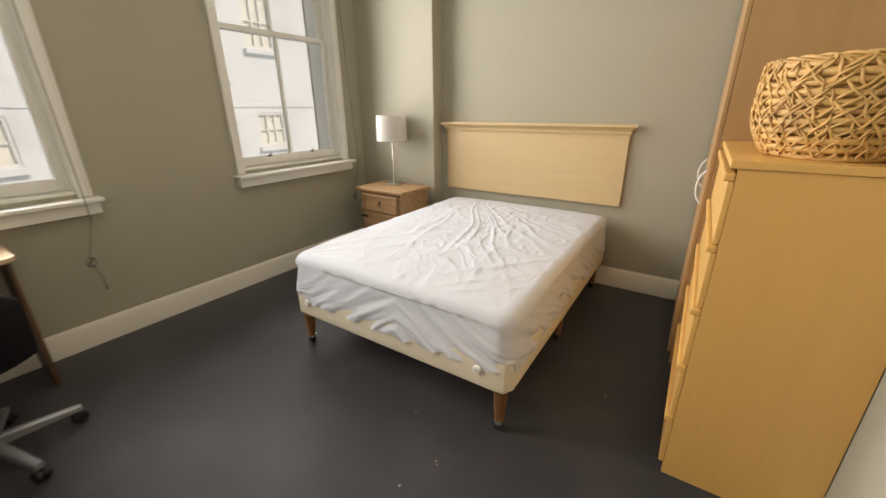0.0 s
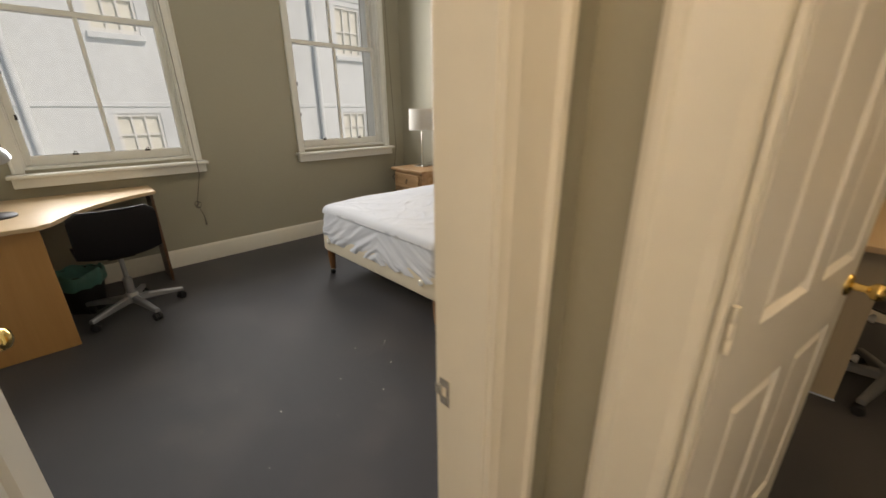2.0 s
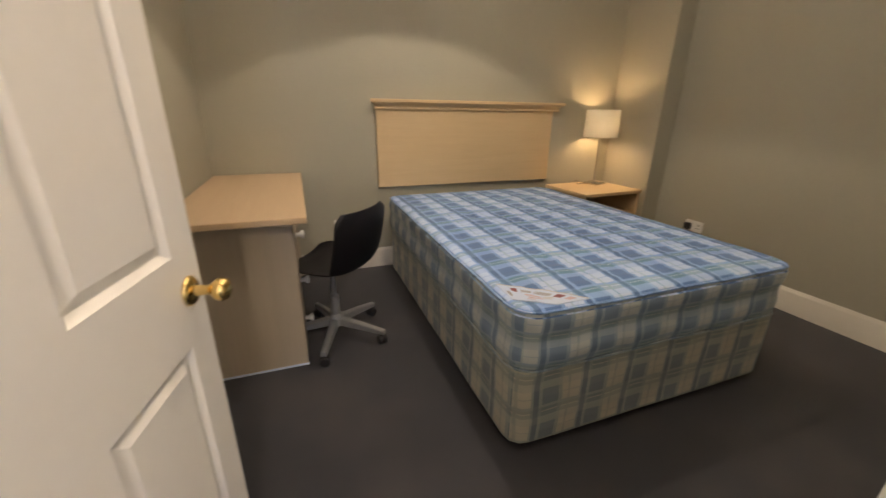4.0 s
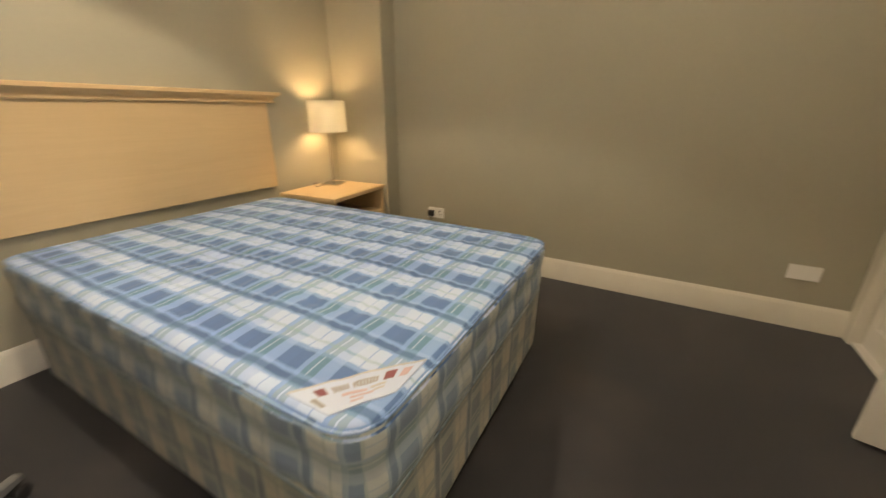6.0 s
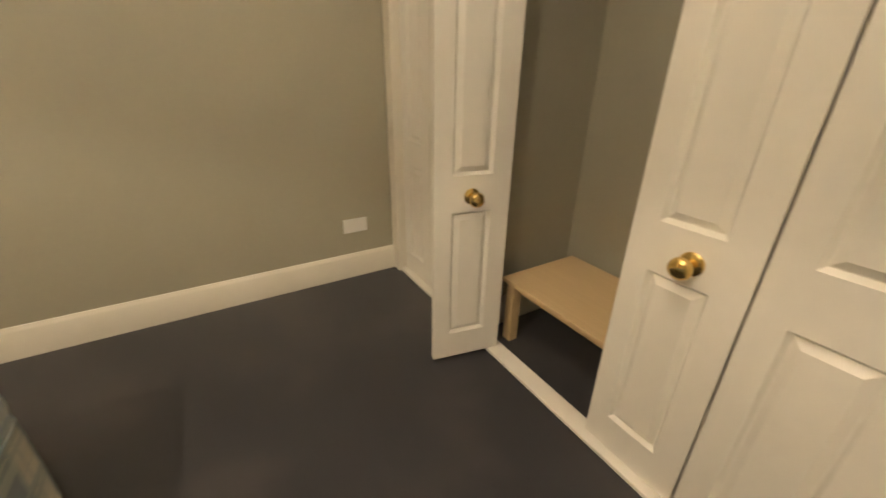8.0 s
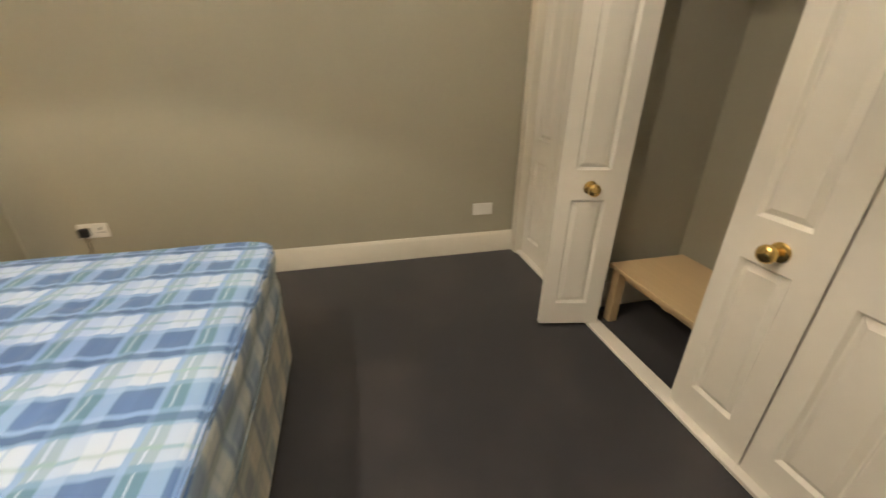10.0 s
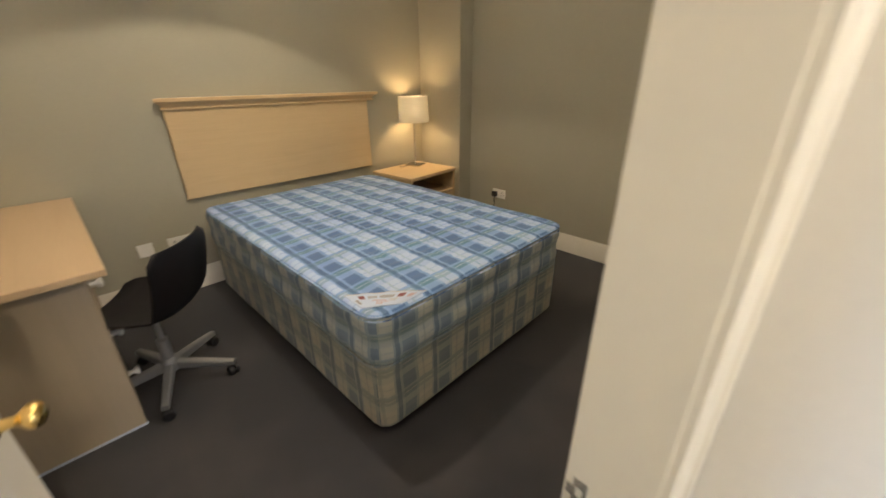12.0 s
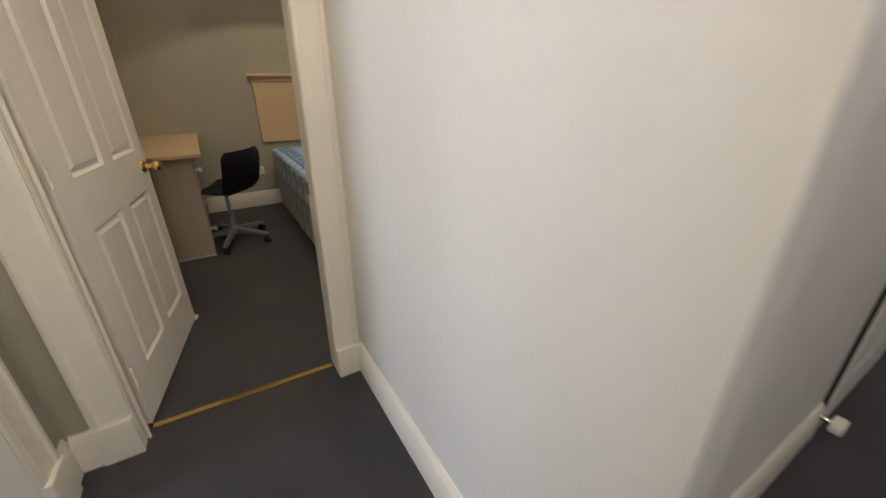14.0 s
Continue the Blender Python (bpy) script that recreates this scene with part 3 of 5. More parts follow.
l1 = lining("lining_1_north", (0.80, 0.337, 0), (X1B, 0.364, DH), None, None)
strike(l1, Matrix.Translation((0.820, 0.3365, 0.885)) @ Matrix.Rotation(radians(180), 4, "Z"))
lining("lining_1_south", (X1A, J1S - 0.029, 0), (X1B, J1S + 0.001, DH), (X1A + 0.048, J1S + 0.002, 0), (X1B - 0.028, J1S + 0.014, DH))
l2 = lining("lining_2_east", (1.824, Y2A, 0), (1.859, Y2B + 0.019, DH), None, None)
strike(l2, Matrix.Translation((1.8235, Y2B - 0.004, 0.875)) @ Matrix.Rotation(radians(90), 4, "Z"))
east_jamb.append(l2)
for ob in east_jamb:
    ob.matrix_world = pose(-0.004, 0, 0, 0, 0.6, 0)
lining("lining_2_west", (1.071, Y2A, 0), (1.098, Y2B, DH), (1.099, Y2A + 0.03, 0), (1.111, Y2B - 0.048, DH))
structure("lining_head_1", box((X1A, J1S + 0.001, DH), (X1B, 0.347, DH + 0.029)), GLOSS, "cream gloss painted door lining head", "door lining")
structure("lining_head_2", box((1.098, Y2A, DH), (1.824, Y2B, DH + 0.029)), GLOSS, "cream gloss painted door lining head", "door lining")
structure("threshold_strip", add_prism(bmesh.new(), [(1.112, 0.622), (1.812, 0.606), (1.812, 0.630), (1.112, 0.646)], 0.0, 0.007, bevel=0.002), BRASS, "narrow polished brass carpet threshold strip", "threshold")


def sash(parent, y0, y1, z0, z1, x, bottom, top):
    """One glazed sash: stiles, rails, a glazing bar down the middle and two panes."""
    st, gb = 0.040, 0.026
    ob = part("sash", box((x, y0, z0), (x + 0.04, y0 + st, z1), 0.004), SASHP, parent)
    part("stile", box((x, y1 - st, z0), (x + 0.04, y1, z1), 0.004), SASHP, ob)
    part("bottom_rail", box((x + 0.001, y0 + st, z0), (x + 0.041, y1 - st, z0 + bottom), 0.004), SASHP, ob)
    part("top_rail", box((x + 0.001, y0 + st, z1 - top), (x + 0.041, y1 - st, z1), 0.004), SASHP, ob)
    ym = (y0 + y1) / 2
    part("glazing_bar", box((x + 0.004, ym - gb / 2, z0 + bottom), (x + 0.037, ym + gb / 2, z1 - top), 0.006), SASHP, ob)
    for a, c in ((y0 + st, ym - gb / 2), (ym + gb / 2, y1 - st)):
        p = part("pane", box((x + 0.015, a, z0 + bottom), (x + 0.019, c, z1 - top)), GLASS, ob)
        p.visible_shadow = False
    return ob


def window(name, y0, y1, z0, z1):
    ob = thing(name, pose(0, 0, 0), "white painted wooden sash window with two-pane sashes, closed", "window", kind="structure")
    X = -2.77
    for a, c in ((y0 - 0.045, y0 + 0.012), (y1 - 0.012, y1 + 0.045)):
        bm = box((X - 0.002, a, z0 - 0.02), (X + 0.018, c, z1 + 0.05), 0.004)
        out = c if c > y1 else a
        add_box(bm, (X, out - 0.008, z0 - 0.02), (X + 0.026, out + 0.008, z1 + 0.05), 0.004)
        part("architrave", bm, SASHP, ob)
    part("architrave", box((X - 0.002, y0 + 0.012, z1 - 0.012), (X + 0.018, y1 - 0.012, z1 + 0.05), 0.004), SASHP, ob)
    for a, c in ((y0, y0 + 0.02), (y1 - 0.02, y1)):
        part("window_frame", box((X - 0.30, a, z0), (X - 0.003, c, z1), 0.002), SASHP, ob)
        part("staff_bead", box((X - 0.075, a - 0.010 if a > y0 else c, z0), (X - 0.055, a if a > y0 else c + 0.010, z1), 0.004), SASHP, ob)
    part("window_frame", box((X - 0.30, y0 + 0.02, z1 - 0.03), (X - 0.003, y1 - 0.02, z1), 0.002), SASHP, ob)
    zm = 1.955
    sash(ob, y0 + 0.021, y1 - 0.021, z0 + 0.022, zm + 0.018, X - 0.118, 0.066, 0.036)
    sash(ob, y0 + 0.021, y1 - 0.021, zm - 0.018, z1 - 0.032, X - 0.162, 0.036, 0.05)
    part("inner_sill", box((X - 0.30, y0 + 0.02, z0 - 0.0), (X - 0.003, y1 - 0.02, z0 + 0.020), 0.003), SASHP, ob)
    part("window_sill", box((X - 0.001, y0 - 0.085, z0 - 0.048), (X + 0.095, y1 + 0.085, z0 - 0.022), 0.008, 3), SASHP, ob)
    part("sill_apron", box((X - 0.001, y0 - 0.065, z0 - 0.115), (X + 0.060, y1 + 0.065, z0 - 0.049), 0.004), SASHP, ob)
    for yy in (y0 + 0.30, y1 - 0.30):
        bm = box((X - 0.079, yy - 0.018, z0 + 0.080), (X - 0.072, yy + 0.018, z0 + 0.092), 0.002)
        add_tube(bm, [(X - 0.076, yy - 0.006, z0 + 0.090), (X - 0.058, yy - 0.006, z0 + 0.108), (X - 0.058, yy + 0.006, z0 + 0.108), (X - 0.076, yy + 0.006, z0 + 0.090)], 0.003, 6)
        part("sash_lift", bm, IRON, ob, "small dark metal sash lift")
    bm = bmesh.new()
    for zz in (z0 + 0.33, z0 + 0.62):
        add_box(bm, (X - 0.079, y0 + 0.052, zz), (X - 0.066, y0 + 0.066, zz + 0.035), 0.003)
    part("sash_stop", bm, IRON, ob, "dark metal sash stops")
    return ob


window("window_1", *W1Y, *WZ)
window("window_2", *W2Y, *WZ)

# closet folding doors
LEAF = ([(0.078, 0.238)], [(0.125, 0.678), (0.818, 1.88)])


def bifold(name, leaves, label):
    """Folding closet door: each leaf is (x, y, turn, side of the knob or 0)."""
    ob = thing(name, pose(0, 0, 0), label, "closet door", kind="structure")
    for x, y, turn, kn in leaves:
        m = pose(x, y, 0.022, 0, 0, turn)
        leaf = smooth(part("door_leaf", panel_slab(0.308, 2.02, 0.030, *LEAF), DOORP, ob), 12)
        leaf.matrix_local = m
        if kn:
            knob(leaf, 0.135 if turn == 0 else 0.160, 0.0 if kn < 0 else 0.030, 0.738, kn)
    return ob


bifold("closet_door_1", [(3.968, -0.060, 0, 0), (3.655, -0.060, 0, 1)], "white moulded folding closet doors, closed, with a brass knob")
bifold("closet_door_2", [(3.372, -0.045, 78, 1), (3.655, -0.030, 128, 0)], "white moulded folding closet doors, folded open, with a brass knob")
bifold("closet_door_3", [(2.512, -0.060, 0, 1), (2.197, -0.060, 0, 0)], "white moulded folding closet doors, closed, with a brass knob")
bm = box((4.285, -0.075, 0), (EX - 0.002, 0.022, 2.06), 0.004)
add_box(bm, (2.14, -0.075, 0.0), (2.19, 0.022, 2.06), 0.004)
add_box(bm, (2.19, -0.075, 2.05), (4.285, 0.022, 2.12), 0.004)
structure("closet_frame", bm, GLOSS, "cream gloss painted closet door frame", "door frame")


# ---- soft bodies ----
def footprint(lx, ly, R, n):
    """n points round a rectangle with rounded corners, centred, with the run along the edge."""
    lx, ly = lx / 2, ly / 2
    segs = [((lx, -ly + R), (lx, ly - R)), ((lx - R, ly - R), 0), ((lx - R, ly), (-lx + R, ly)), ((-lx + R, ly - R), 90), ((-lx, ly - R), (-lx, -ly + R)), ((-lx + R, -ly + R), 180), ((-lx + R, -ly), (lx - R, -ly)), ((lx - R, -ly + R), 270)]
    lens = [math.dist(a, b) if isinstance(b, tuple) else R * math.pi / 2 for a, b in segs]
    total, pts = sum(lens), []
    for i in range(n):
        s, k = total * i / n, 0
        while s > lens[k] and k < 7:
            s -= lens[k]
            k += 1
        a, b = segs[k]
        f = s / lens[k]
        if isinstance(b, tuple):
            pts.append((a[0] + (b[0] - a[0]) * f, a[1] + (b[1] - a[1]) * f))
        else:
            w = radians(b + 90 * f)
            pts.append((a[0] + R * math.cos(w), a[1] + R * math.sin(w)))
    return pts


def soft_body(lx, ly, z0, z1, R, edge, n, top_rings, side_rings, shape, low_edge=0.0, bottom=True):
    """A padded body; shape(p, out, zone, s) moves each point: zone is 'top' or 'side', s the run round the edge in turns."""
    fp = footprint(lx, ly, R, n)
    rings = []
    for k in range(1, top_rings + 1):
        f = k / top_rings
        rings.append(("top", f * (1 - 2 * edge / min(lx, ly)), 0.0, z1))
    for k in range(1, 5):
        w = math.pi / 2 * k / 4
        rings.append(("edge", 0.0, edge * (1 - math.sin(w)), z1 - edge * (1 - math.cos(w))))
    for k in range(1, side_rings + 1):
        rings.append(("side", 0.0, 0.0, z1 - edge + (z0 + low_edge - z1 + edge) * k / side_rings))
    if low_edge:
        for k in range(1, 4):
            w = math.pi / 2 * k / 3
            rings.append(("side", 0.0, low_edge * (1 - math.cos(w)), z0 + low_edge * (1 - math.sin(w))))
    bm = bmesh.new()
    made = []
    for zone, f, inset, z in rings:
        ring = []
        for i, (x, y) in enumerate(fp):
            out = Vector((x / lx * 2, y / ly * 2, 0))
            out = Vector((math.copysign(abs(out.x) ** 6, out.x), math.copysign(abs(out.y) ** 6, out.y), 0))
            out = out.normalized() if out.length > 1e-9 else Vector((1, 0, 0))
            if zone == "top":
                p = Vector((x * f, y * f, z))
            else:
                p = Vector((x, y, z)) - out * inset
            ring.append(bm.verts.new(p + shape(p, out, zone, i / n)))
        made.append(ring)
    c = bm.verts.new(Vector((0, 0, z1)) + shape(Vector((0, 0, z1)), Vector((0, 0, 1)), "top", 0))
    for i in range(n):
        bm.faces.new((c, made[0][i], made[0][(i + 1) % n]))
    for a, b in zip(made, made[1:]):
        for i in range(n):
            j = (i + 1) % n
            bm.faces.new((a[i], b[i], b[j], a[j]))
    if bottom:
        bm.faces.new(made[-1][::-1])
    return bm


def ridge(v):
    return 1 - abs(noise.noise(v)) * 2.2


# ---- first bedroom ----
def headboard(x0, x1, wall, z0, z1, over=0.0, name="headboard"):
    """A veneered panel on the wall under a moulded cap."""
    ob = thing(name, pose((x0 + x1) / 2, wall, z0), "pale beech headboard panel with a moulded cornice, fixed to the wall", "headboard", group="headboards")
    w, h = (x1 - x0) / 2, z1 - z0
    part("panel", box((-w, -0.028, 0), (w, -0.002, h - 0.05), 0.003), BEECH, ob)
    prof = [(0, 0), (0.040, 0), (0.043, 0.004), (0.043, 0.010), (0.036, 0.014), (0.036, 0.020), (0.042, 0.030), (0.054, 0.040), (0.066, 0.046), (0.074, 0.050), (0.074, 0.066), (0.070, 0.070), (0, 0.070)]
    bm = bmesh.new()
    ends = []
    for s in (-1, 1):
        ends.append([bm.verts.new((s * (w + max(0.0, u - 0.028)) + (over if s > 0 else 0.0), -u, h - 0.068 + v)) for u, v in prof])
    for i in range(len(prof)):
        j = (i + 1) % len(prof)
        bm.faces.new((ends[0][i], ends[0][j], ends[1][j], ends[1][i]))
    bm.faces.new(ends[0])
    bm.faces.new(ends[1][::-1])
    bmesh.ops.recalc_face_normals(bm, faces=bm.faces)
    smooth(part("cornice", bm, BEECH, ob), 25)
    return ob


headboard(-1.80, -0.245, 3.295, 0.665, 1.265)

BX, BY, BLX, BLY = -0.995, 2.31, 1.40, 1.86
bed_1 = thing("bed", pose(BX, BY, 0), "double bed base in cream fabric on turned brown legs", "bed")
base = smooth(part("base", soft_body(BLX, BLY, 0.225, 0.385, 0.05, 0.015, 120, 4, 4, lambda p, o, zn, s: Vector(), 0.012), TICKING, bed_1, "cream fabric covered base"), 40)
LEG = [(0, 0.052), (0.021, 0.052), (0.022, 0.065), (0.026, 0.10), (0.030, 0.16), (0.032, 0.215), (0.032, 0.226), (0, 0.226)]
for x, y in ((-0.645, -0.885), (0.645, -0.885), (0.645, -0.03), (-0.645, -0.03), (-0.645, 0.86), (0.645, 0.86)):
    leg = smooth(part("leg", lathe(LEG, 20, Matrix.Translation((x, y, 0))), LEGW, bed_1, "turned brown wooden leg"), 40)
    bm = lathe([(0, 0.040), (0.022, 0.040), (0.026, 0.046), (0.024, 0.054), (0, 0.056)], 18, Matrix.Translation((x, y, 0)))
    smooth(part("castor_cup", bm, CHROME, leg, "shiny metal castor cup"), 40)
    bm = lathe([(0, -0.016), (0.015, -0.016), (0.020, -0.010), (0.020, 0.010), (0.015, 0.016), (0, 0.016)], 18, Matrix.Translation((x, y - 0.004, 0.020)) @ Matrix.Rotation(radians(90), 4, "Y"))
    smooth(part("castor_wheel", bm, BLACK, leg, "black castor wheel"), 40)
for x in (-0.58, 0.55):
    bm = lathe([(0, 0), (0.020, 0), (0.021, 0.006), (0.017, 0.012), (0.009, 0.013), (0.007, 0.007), (0, 0.006)], 20, Matrix.Translation((x, -BLY / 2 - 0.001, 0.315)) @ Matrix.Rotation(radians(90), 4, "X"))
    smooth(part("button", bm, WHITEP, bed_1, "round white plastic linking button"), 40)


def sheet_shape(p, out, zone, s):
    v = Vector((p.x + BX, p.y + BY, 0))
    warp = Vector((noise.noise(v * 2.3), noise.noise(v * 2.3 + Vector((7, 3, 1))), 0)) * 0.45
    if zone in ("top", "edge"):
        # folds fan out over the middle of the bed, with finer creases between them
        d = Vector((p.x + 0.45, p.y - 0.95, 0))
        fan, far_ = math.atan2(d.y, d.x), d.length
        a = max(0.0, ridge(Vector((fan * 13.0, far_ * 0.7, 1.0)) + warp * 1.3) - 0.40) / 0.60
        b = max(0.0, ridge(Vector((p.x * 4.2 - p.y * 3.0, p.x * 1.3 + p.y * 1.7, 5.0)) + warp * 2.0) - 0.55) / 0.45
        c = max(0.0, ridge(Vector((p.x * 13 + p.y * 6, p.y * 8 - p.x * 4, 3.0)) + warp * 4) - 0.45) / 0.55
        mid = math.exp(-((p.x - 0.05) / 0.62) ** 2 - ((p.y - 0.10) / 0.85) ** 2)
        mask = 0.12 + 1.0 * mid
        k = 1.0 if zone == "top" else 0.5
        sag = -0.014 * (abs(p.x) / 0.7) ** 4 - 0.016 * (abs(p.y) / 0.93) ** 4
        return Vector((0, 0, k * (mask * (0.0062 * a ** 1.5 + 0.0030 * b * b) + 0.0022 * b * b + (0.0018 + 0.0026 * mid) * c) + sag + 0.005 * noise.noise(v * 2.6)))
    down = max(0.0, min(1.0, (0.58 - p.z) / 0.22))
    t = p.x if abs(out.y) > 0.6 else p.y
    side = 0.0 if abs(out.y) > 0.6 else 4.0
    slant = t * 5.5 + (0.58 - p.z) * (9.0 if p.x < 0.1 else -9.0)
    g = 0.6 * ridge(Vector((slant, p.z * 2.0 + side, 9))) + 0.5 * ridge(Vector((slant * 2.3 + 1.7, p.z * 5 + side, 2)))
    edge_near = max(0.0, abs(p.x) / 0.70 - 0.70) / 0.30 if abs(out.y) > 0.6 else max(0.0, abs(p.y) / 0.93 - 0.8) / 0.2
    high = 0.052 if abs(out.y) > 0.6 and p.x < 0 else 0.022
    lift = down ** 4 * (high * edge_near ** 1.3 + 0.016 * (0.5 + noise.noise(Vector((t * 3.4, side, 4)))) + 0.006 * math.sin(t * 40 + 5 * noise.noise(Vector((t * 5, side, 1)))))
    return out * (-0.014 + 0.010 * down + 0.017 * down ** 0.6 * g + 0.006 * down * ridge(Vector((slant * 4.1, p.z * 9 + side, 6)))) + Vector((0, 0, lift - 0.014))


mat_1 = smooth(part("mattress", soft_body(1.395, 1.855, 0.326, 0.618, 0.075, 0.050, 560, 110, 26, sheet_shape), SHEET), 60)
mat_1.matrix_world = pose(BX, BY, 0)
tagged(mat_1, "mattress in a creased white fitted sheet lying on the bed base", "mattress")
seam = part("care_tag", box((0.690, -0.30, 0.435), (0.712, -0.245, 0.438)), PRINTG, mat_1, "small printed care tag")


def table_lamp(m, label, shade_mat, flex):
    """A steel stick lamp with a square foot and a drum shade."""
    ob = thing("table_lamp", m, label, "table lamp", group="bedside lamps")
    part("base_plate", box((-0.075, -0.075, 0.0), (0.075, 0.075, 0.012), 0.003), CHROME, ob, "square brushed steel foot")
    smooth(part("stem", lathe([(0, 0.012), (0.010, 0.012), (0.0065, 0.020), (0.0065, 0.44), (0.012, 0.445), (0.012, 0.49), (0, 0.49)], 14), CHROME, ob, "slim steel stem"), 40)
    bm = bmesh.new()
    r0, r1, a, b = 0.142, 0.136, 0.405, 0.628
    add_lathe(bm, [(r0, a), (r1, b), (r1 - 0.003, b), (r0 - 0.003, a), (r0, a)], 40)
    smooth(part("shade", bm, shade_mat, ob, "white fabric drum shade"), 50)
    bm = bmesh.new()
    for w in (0, 120, 240):
        add_tube(bm, [(0, 0, 0.485), (0.132 * math.cos(radians(w)), 0.132 * math.sin(radians(w)), 0.47)], 0.0018, 6)
    part("shade_carrier", bm, CHROME, ob)
    smooth(part("flex", tube(flex, 0.0028, 6), CORD, ob, "thin grey flex"), 60)
    return ob


def iron_ring(parent, x, y, z):
    bm = lathe([(0, 0), (0.013, 0), (0.013, 0.003), (0.006, 0.007), (0, 0.008)], 14, Matrix.Translation((x, y, z + 0.012)) @ Matrix.Rotation(radians(90), 4, "X"))
    add_tube(bm, [(x + 0.014 * math.sin(2 * math.pi * i / 14), y - 0.010, z - 0.006 + 0.016 * math.cos(2 * math.pi * i / 14)) for i in range(14)], 0.0028, 6, True)
    return smooth(part("ring_pull", bm, IRON, parent, "dark iron ring pull"), 50)


ns = thing("bedside_cabinet", pose(-2.17, 2.90, 0, 0, 0, -3), "rustic pine bedside cabinet with dark iron studs and a ring-pull drawer", "bedside cabinet")
part("top", box((-0.285, -0.215, 0.668), (0.285, 0.205, 0.697), 0.006, 3), PINE, ns)
part("body", box((-0.255, -0.185, 0.055), (0.255, 0.195, 0.667), 0.004), PINE, ns)
dr = part("drawer", box((-0.215, -0.200, 0.485), (0.215, -0.184, 0.640), 0.004), PINE, ns)
for lo, hi in (((-0.215, -0.210, 0.485), (0.215, -0.1995, 0.508)), ((-0.215, -0.210, 0.617), (0.215, -0.1995, 0.640)), ((-0.215, -0.2095, 0.508), (-0.190, -0.1995, 0.617)), ((0.190, -0.2095, 0.508), (0.215, -0.1995, 0.617))):
    part("drawer_moulding", box(lo, hi, 0.003), PINE, dr)
iron_ring(dr, 0.0, -0.202, 0.560)
dn = part("door", box((-0.215, -0.200, 0.085), (0.215, -0.184, 0.465), 0.004), PINE, ns)
iron_ring(dn, 0.165, -0.202, 0.29)
for z in (0.15, 0.42):
    bm = box((-0.250, -0.204, z - 0.012), (-0.160, -0.199, z + 0.012), 0.002)
    part("strap_hinge", bm, IRON, dn, "black iron strap hinge")
for x in (-0.235, 0.235):
    for z in (0.655, 0.475):
        part("stud", lathe([(0.009, 0), (0.007, 0.004), (0, 0.006)], 12, Matrix.Translation((x, -0.186, z)) @ Matrix.Rotation(radians(90), 4, "X")), IRON, ns, "dark iron stud")
for x in (-0.225, 0.225):
    for y in (-0.155, 0.165):
        part("foot", box((x - 0.03, y - 0.03, 0), (x + 0.03, y + 0.03, 0.055), 0.004), PINE, ns)
table_lamp(pose(-2.235, 2.985, 0.697, 0, 0, 12), "unlit steel table lamp with a white drum shade on pine", SHADE_OFF, [(0.03, -0.06, 0.006), (0.10, -0.02, 0.004), (0.13, 0.05, 0.03), (0.08, 0.09, 0.05), (0.02, 0.07, 0.03), (0.03, 0.10, 0.004)])

# chest of drawers, facing west
ch = thing("chest_of_drawers", pose(0.285, 1.572, 0), "honey beech chest of drawers with the drawers shut", "chest of drawers")
CW, CD, CHH = 0.80, 0.457, 1.235
for y in (0.0, CW - 0.02):
    part("side_panel", box((0.012, y, 0.0), (CD, y + 0.02, CHH - 0.026), 0.0015), BEECHV, ch)
part("top", box((-0.010, -0.008, CHH - 0.025), (CD, CW + 0.008, CHH), 0.003), BEECHV, ch)
part("back", box((CD - 0.008, 0.021, 0.03), (CD - 0.002, CW - 0.021, CHH - 0.027)), BEECHV, ch)
part("plinth", box((0.022, 0.021, 0.0), (0.038, CW - 0.021, 0.048)), BEECHV, ch)
for k in range(5):
    z0 = 0.052 + k * 0.2305
    spans = [(0.002, CW - 0.002)] if k < 4 else [(0.002, CW / 2 - 0.002), (CW / 2 + 0.002, CW - 0.002)]
    for y0, y1 in spans:
        d = part("drawer", box((-0.006, y0, z0), (0.011, y1, z0 + 0.196), 0.002), BEECHV, ch)
        part("drawer_lip", box((-0.020, y0, z0 + 0.197), (0.011, y1, z0 + 0.222), 0.005), BEECHV, d)

wr = thing("wardrobe", pose(0.245, 2.385, 0), "tall tan wood-effect wardrobe with white bow handles", "wardrobe")
for y in (0.0, 0.865):
    part("side_panel", box((0.020, y, 0.0), (0.497, y + 0.02, 2.30), 0.0015), BEECHW, wr)
part("top", box((0.020, 0.021, 2.28), (0.497, 0.864, 2.30)), BEECHW, wr)
part("back", box((0.489, 0.021, 0.03), (0.493, 0.864, 2.279)), BEECHW, wr)
part("plinth", box((0.045, 0.021, 0.0), (0.060, 0.864, 0.07)), BEECHW, wr)
for y0, y1, hy in ((0.002, 0.440, 0.18), (0.445, 0.883, 0.72)):
    d = part("door", box((0.0, y0, 0.075), (0.018, y1, 2.275), 0.002), BEECHW, wr)
    pts = [(-0.002, hy, 0.90)] + [(-0.002 - 0.032 * math.sin(math.pi * i / 8) ** 0.6, hy, 0.90 + 0.17 * i / 8) for i in range(1, 8)] + [(-0.002, hy, 1.07)]
    smooth(part("handle", tube(pts, 0.006, 8), WHITEP, d, "white bow handle"), 60)


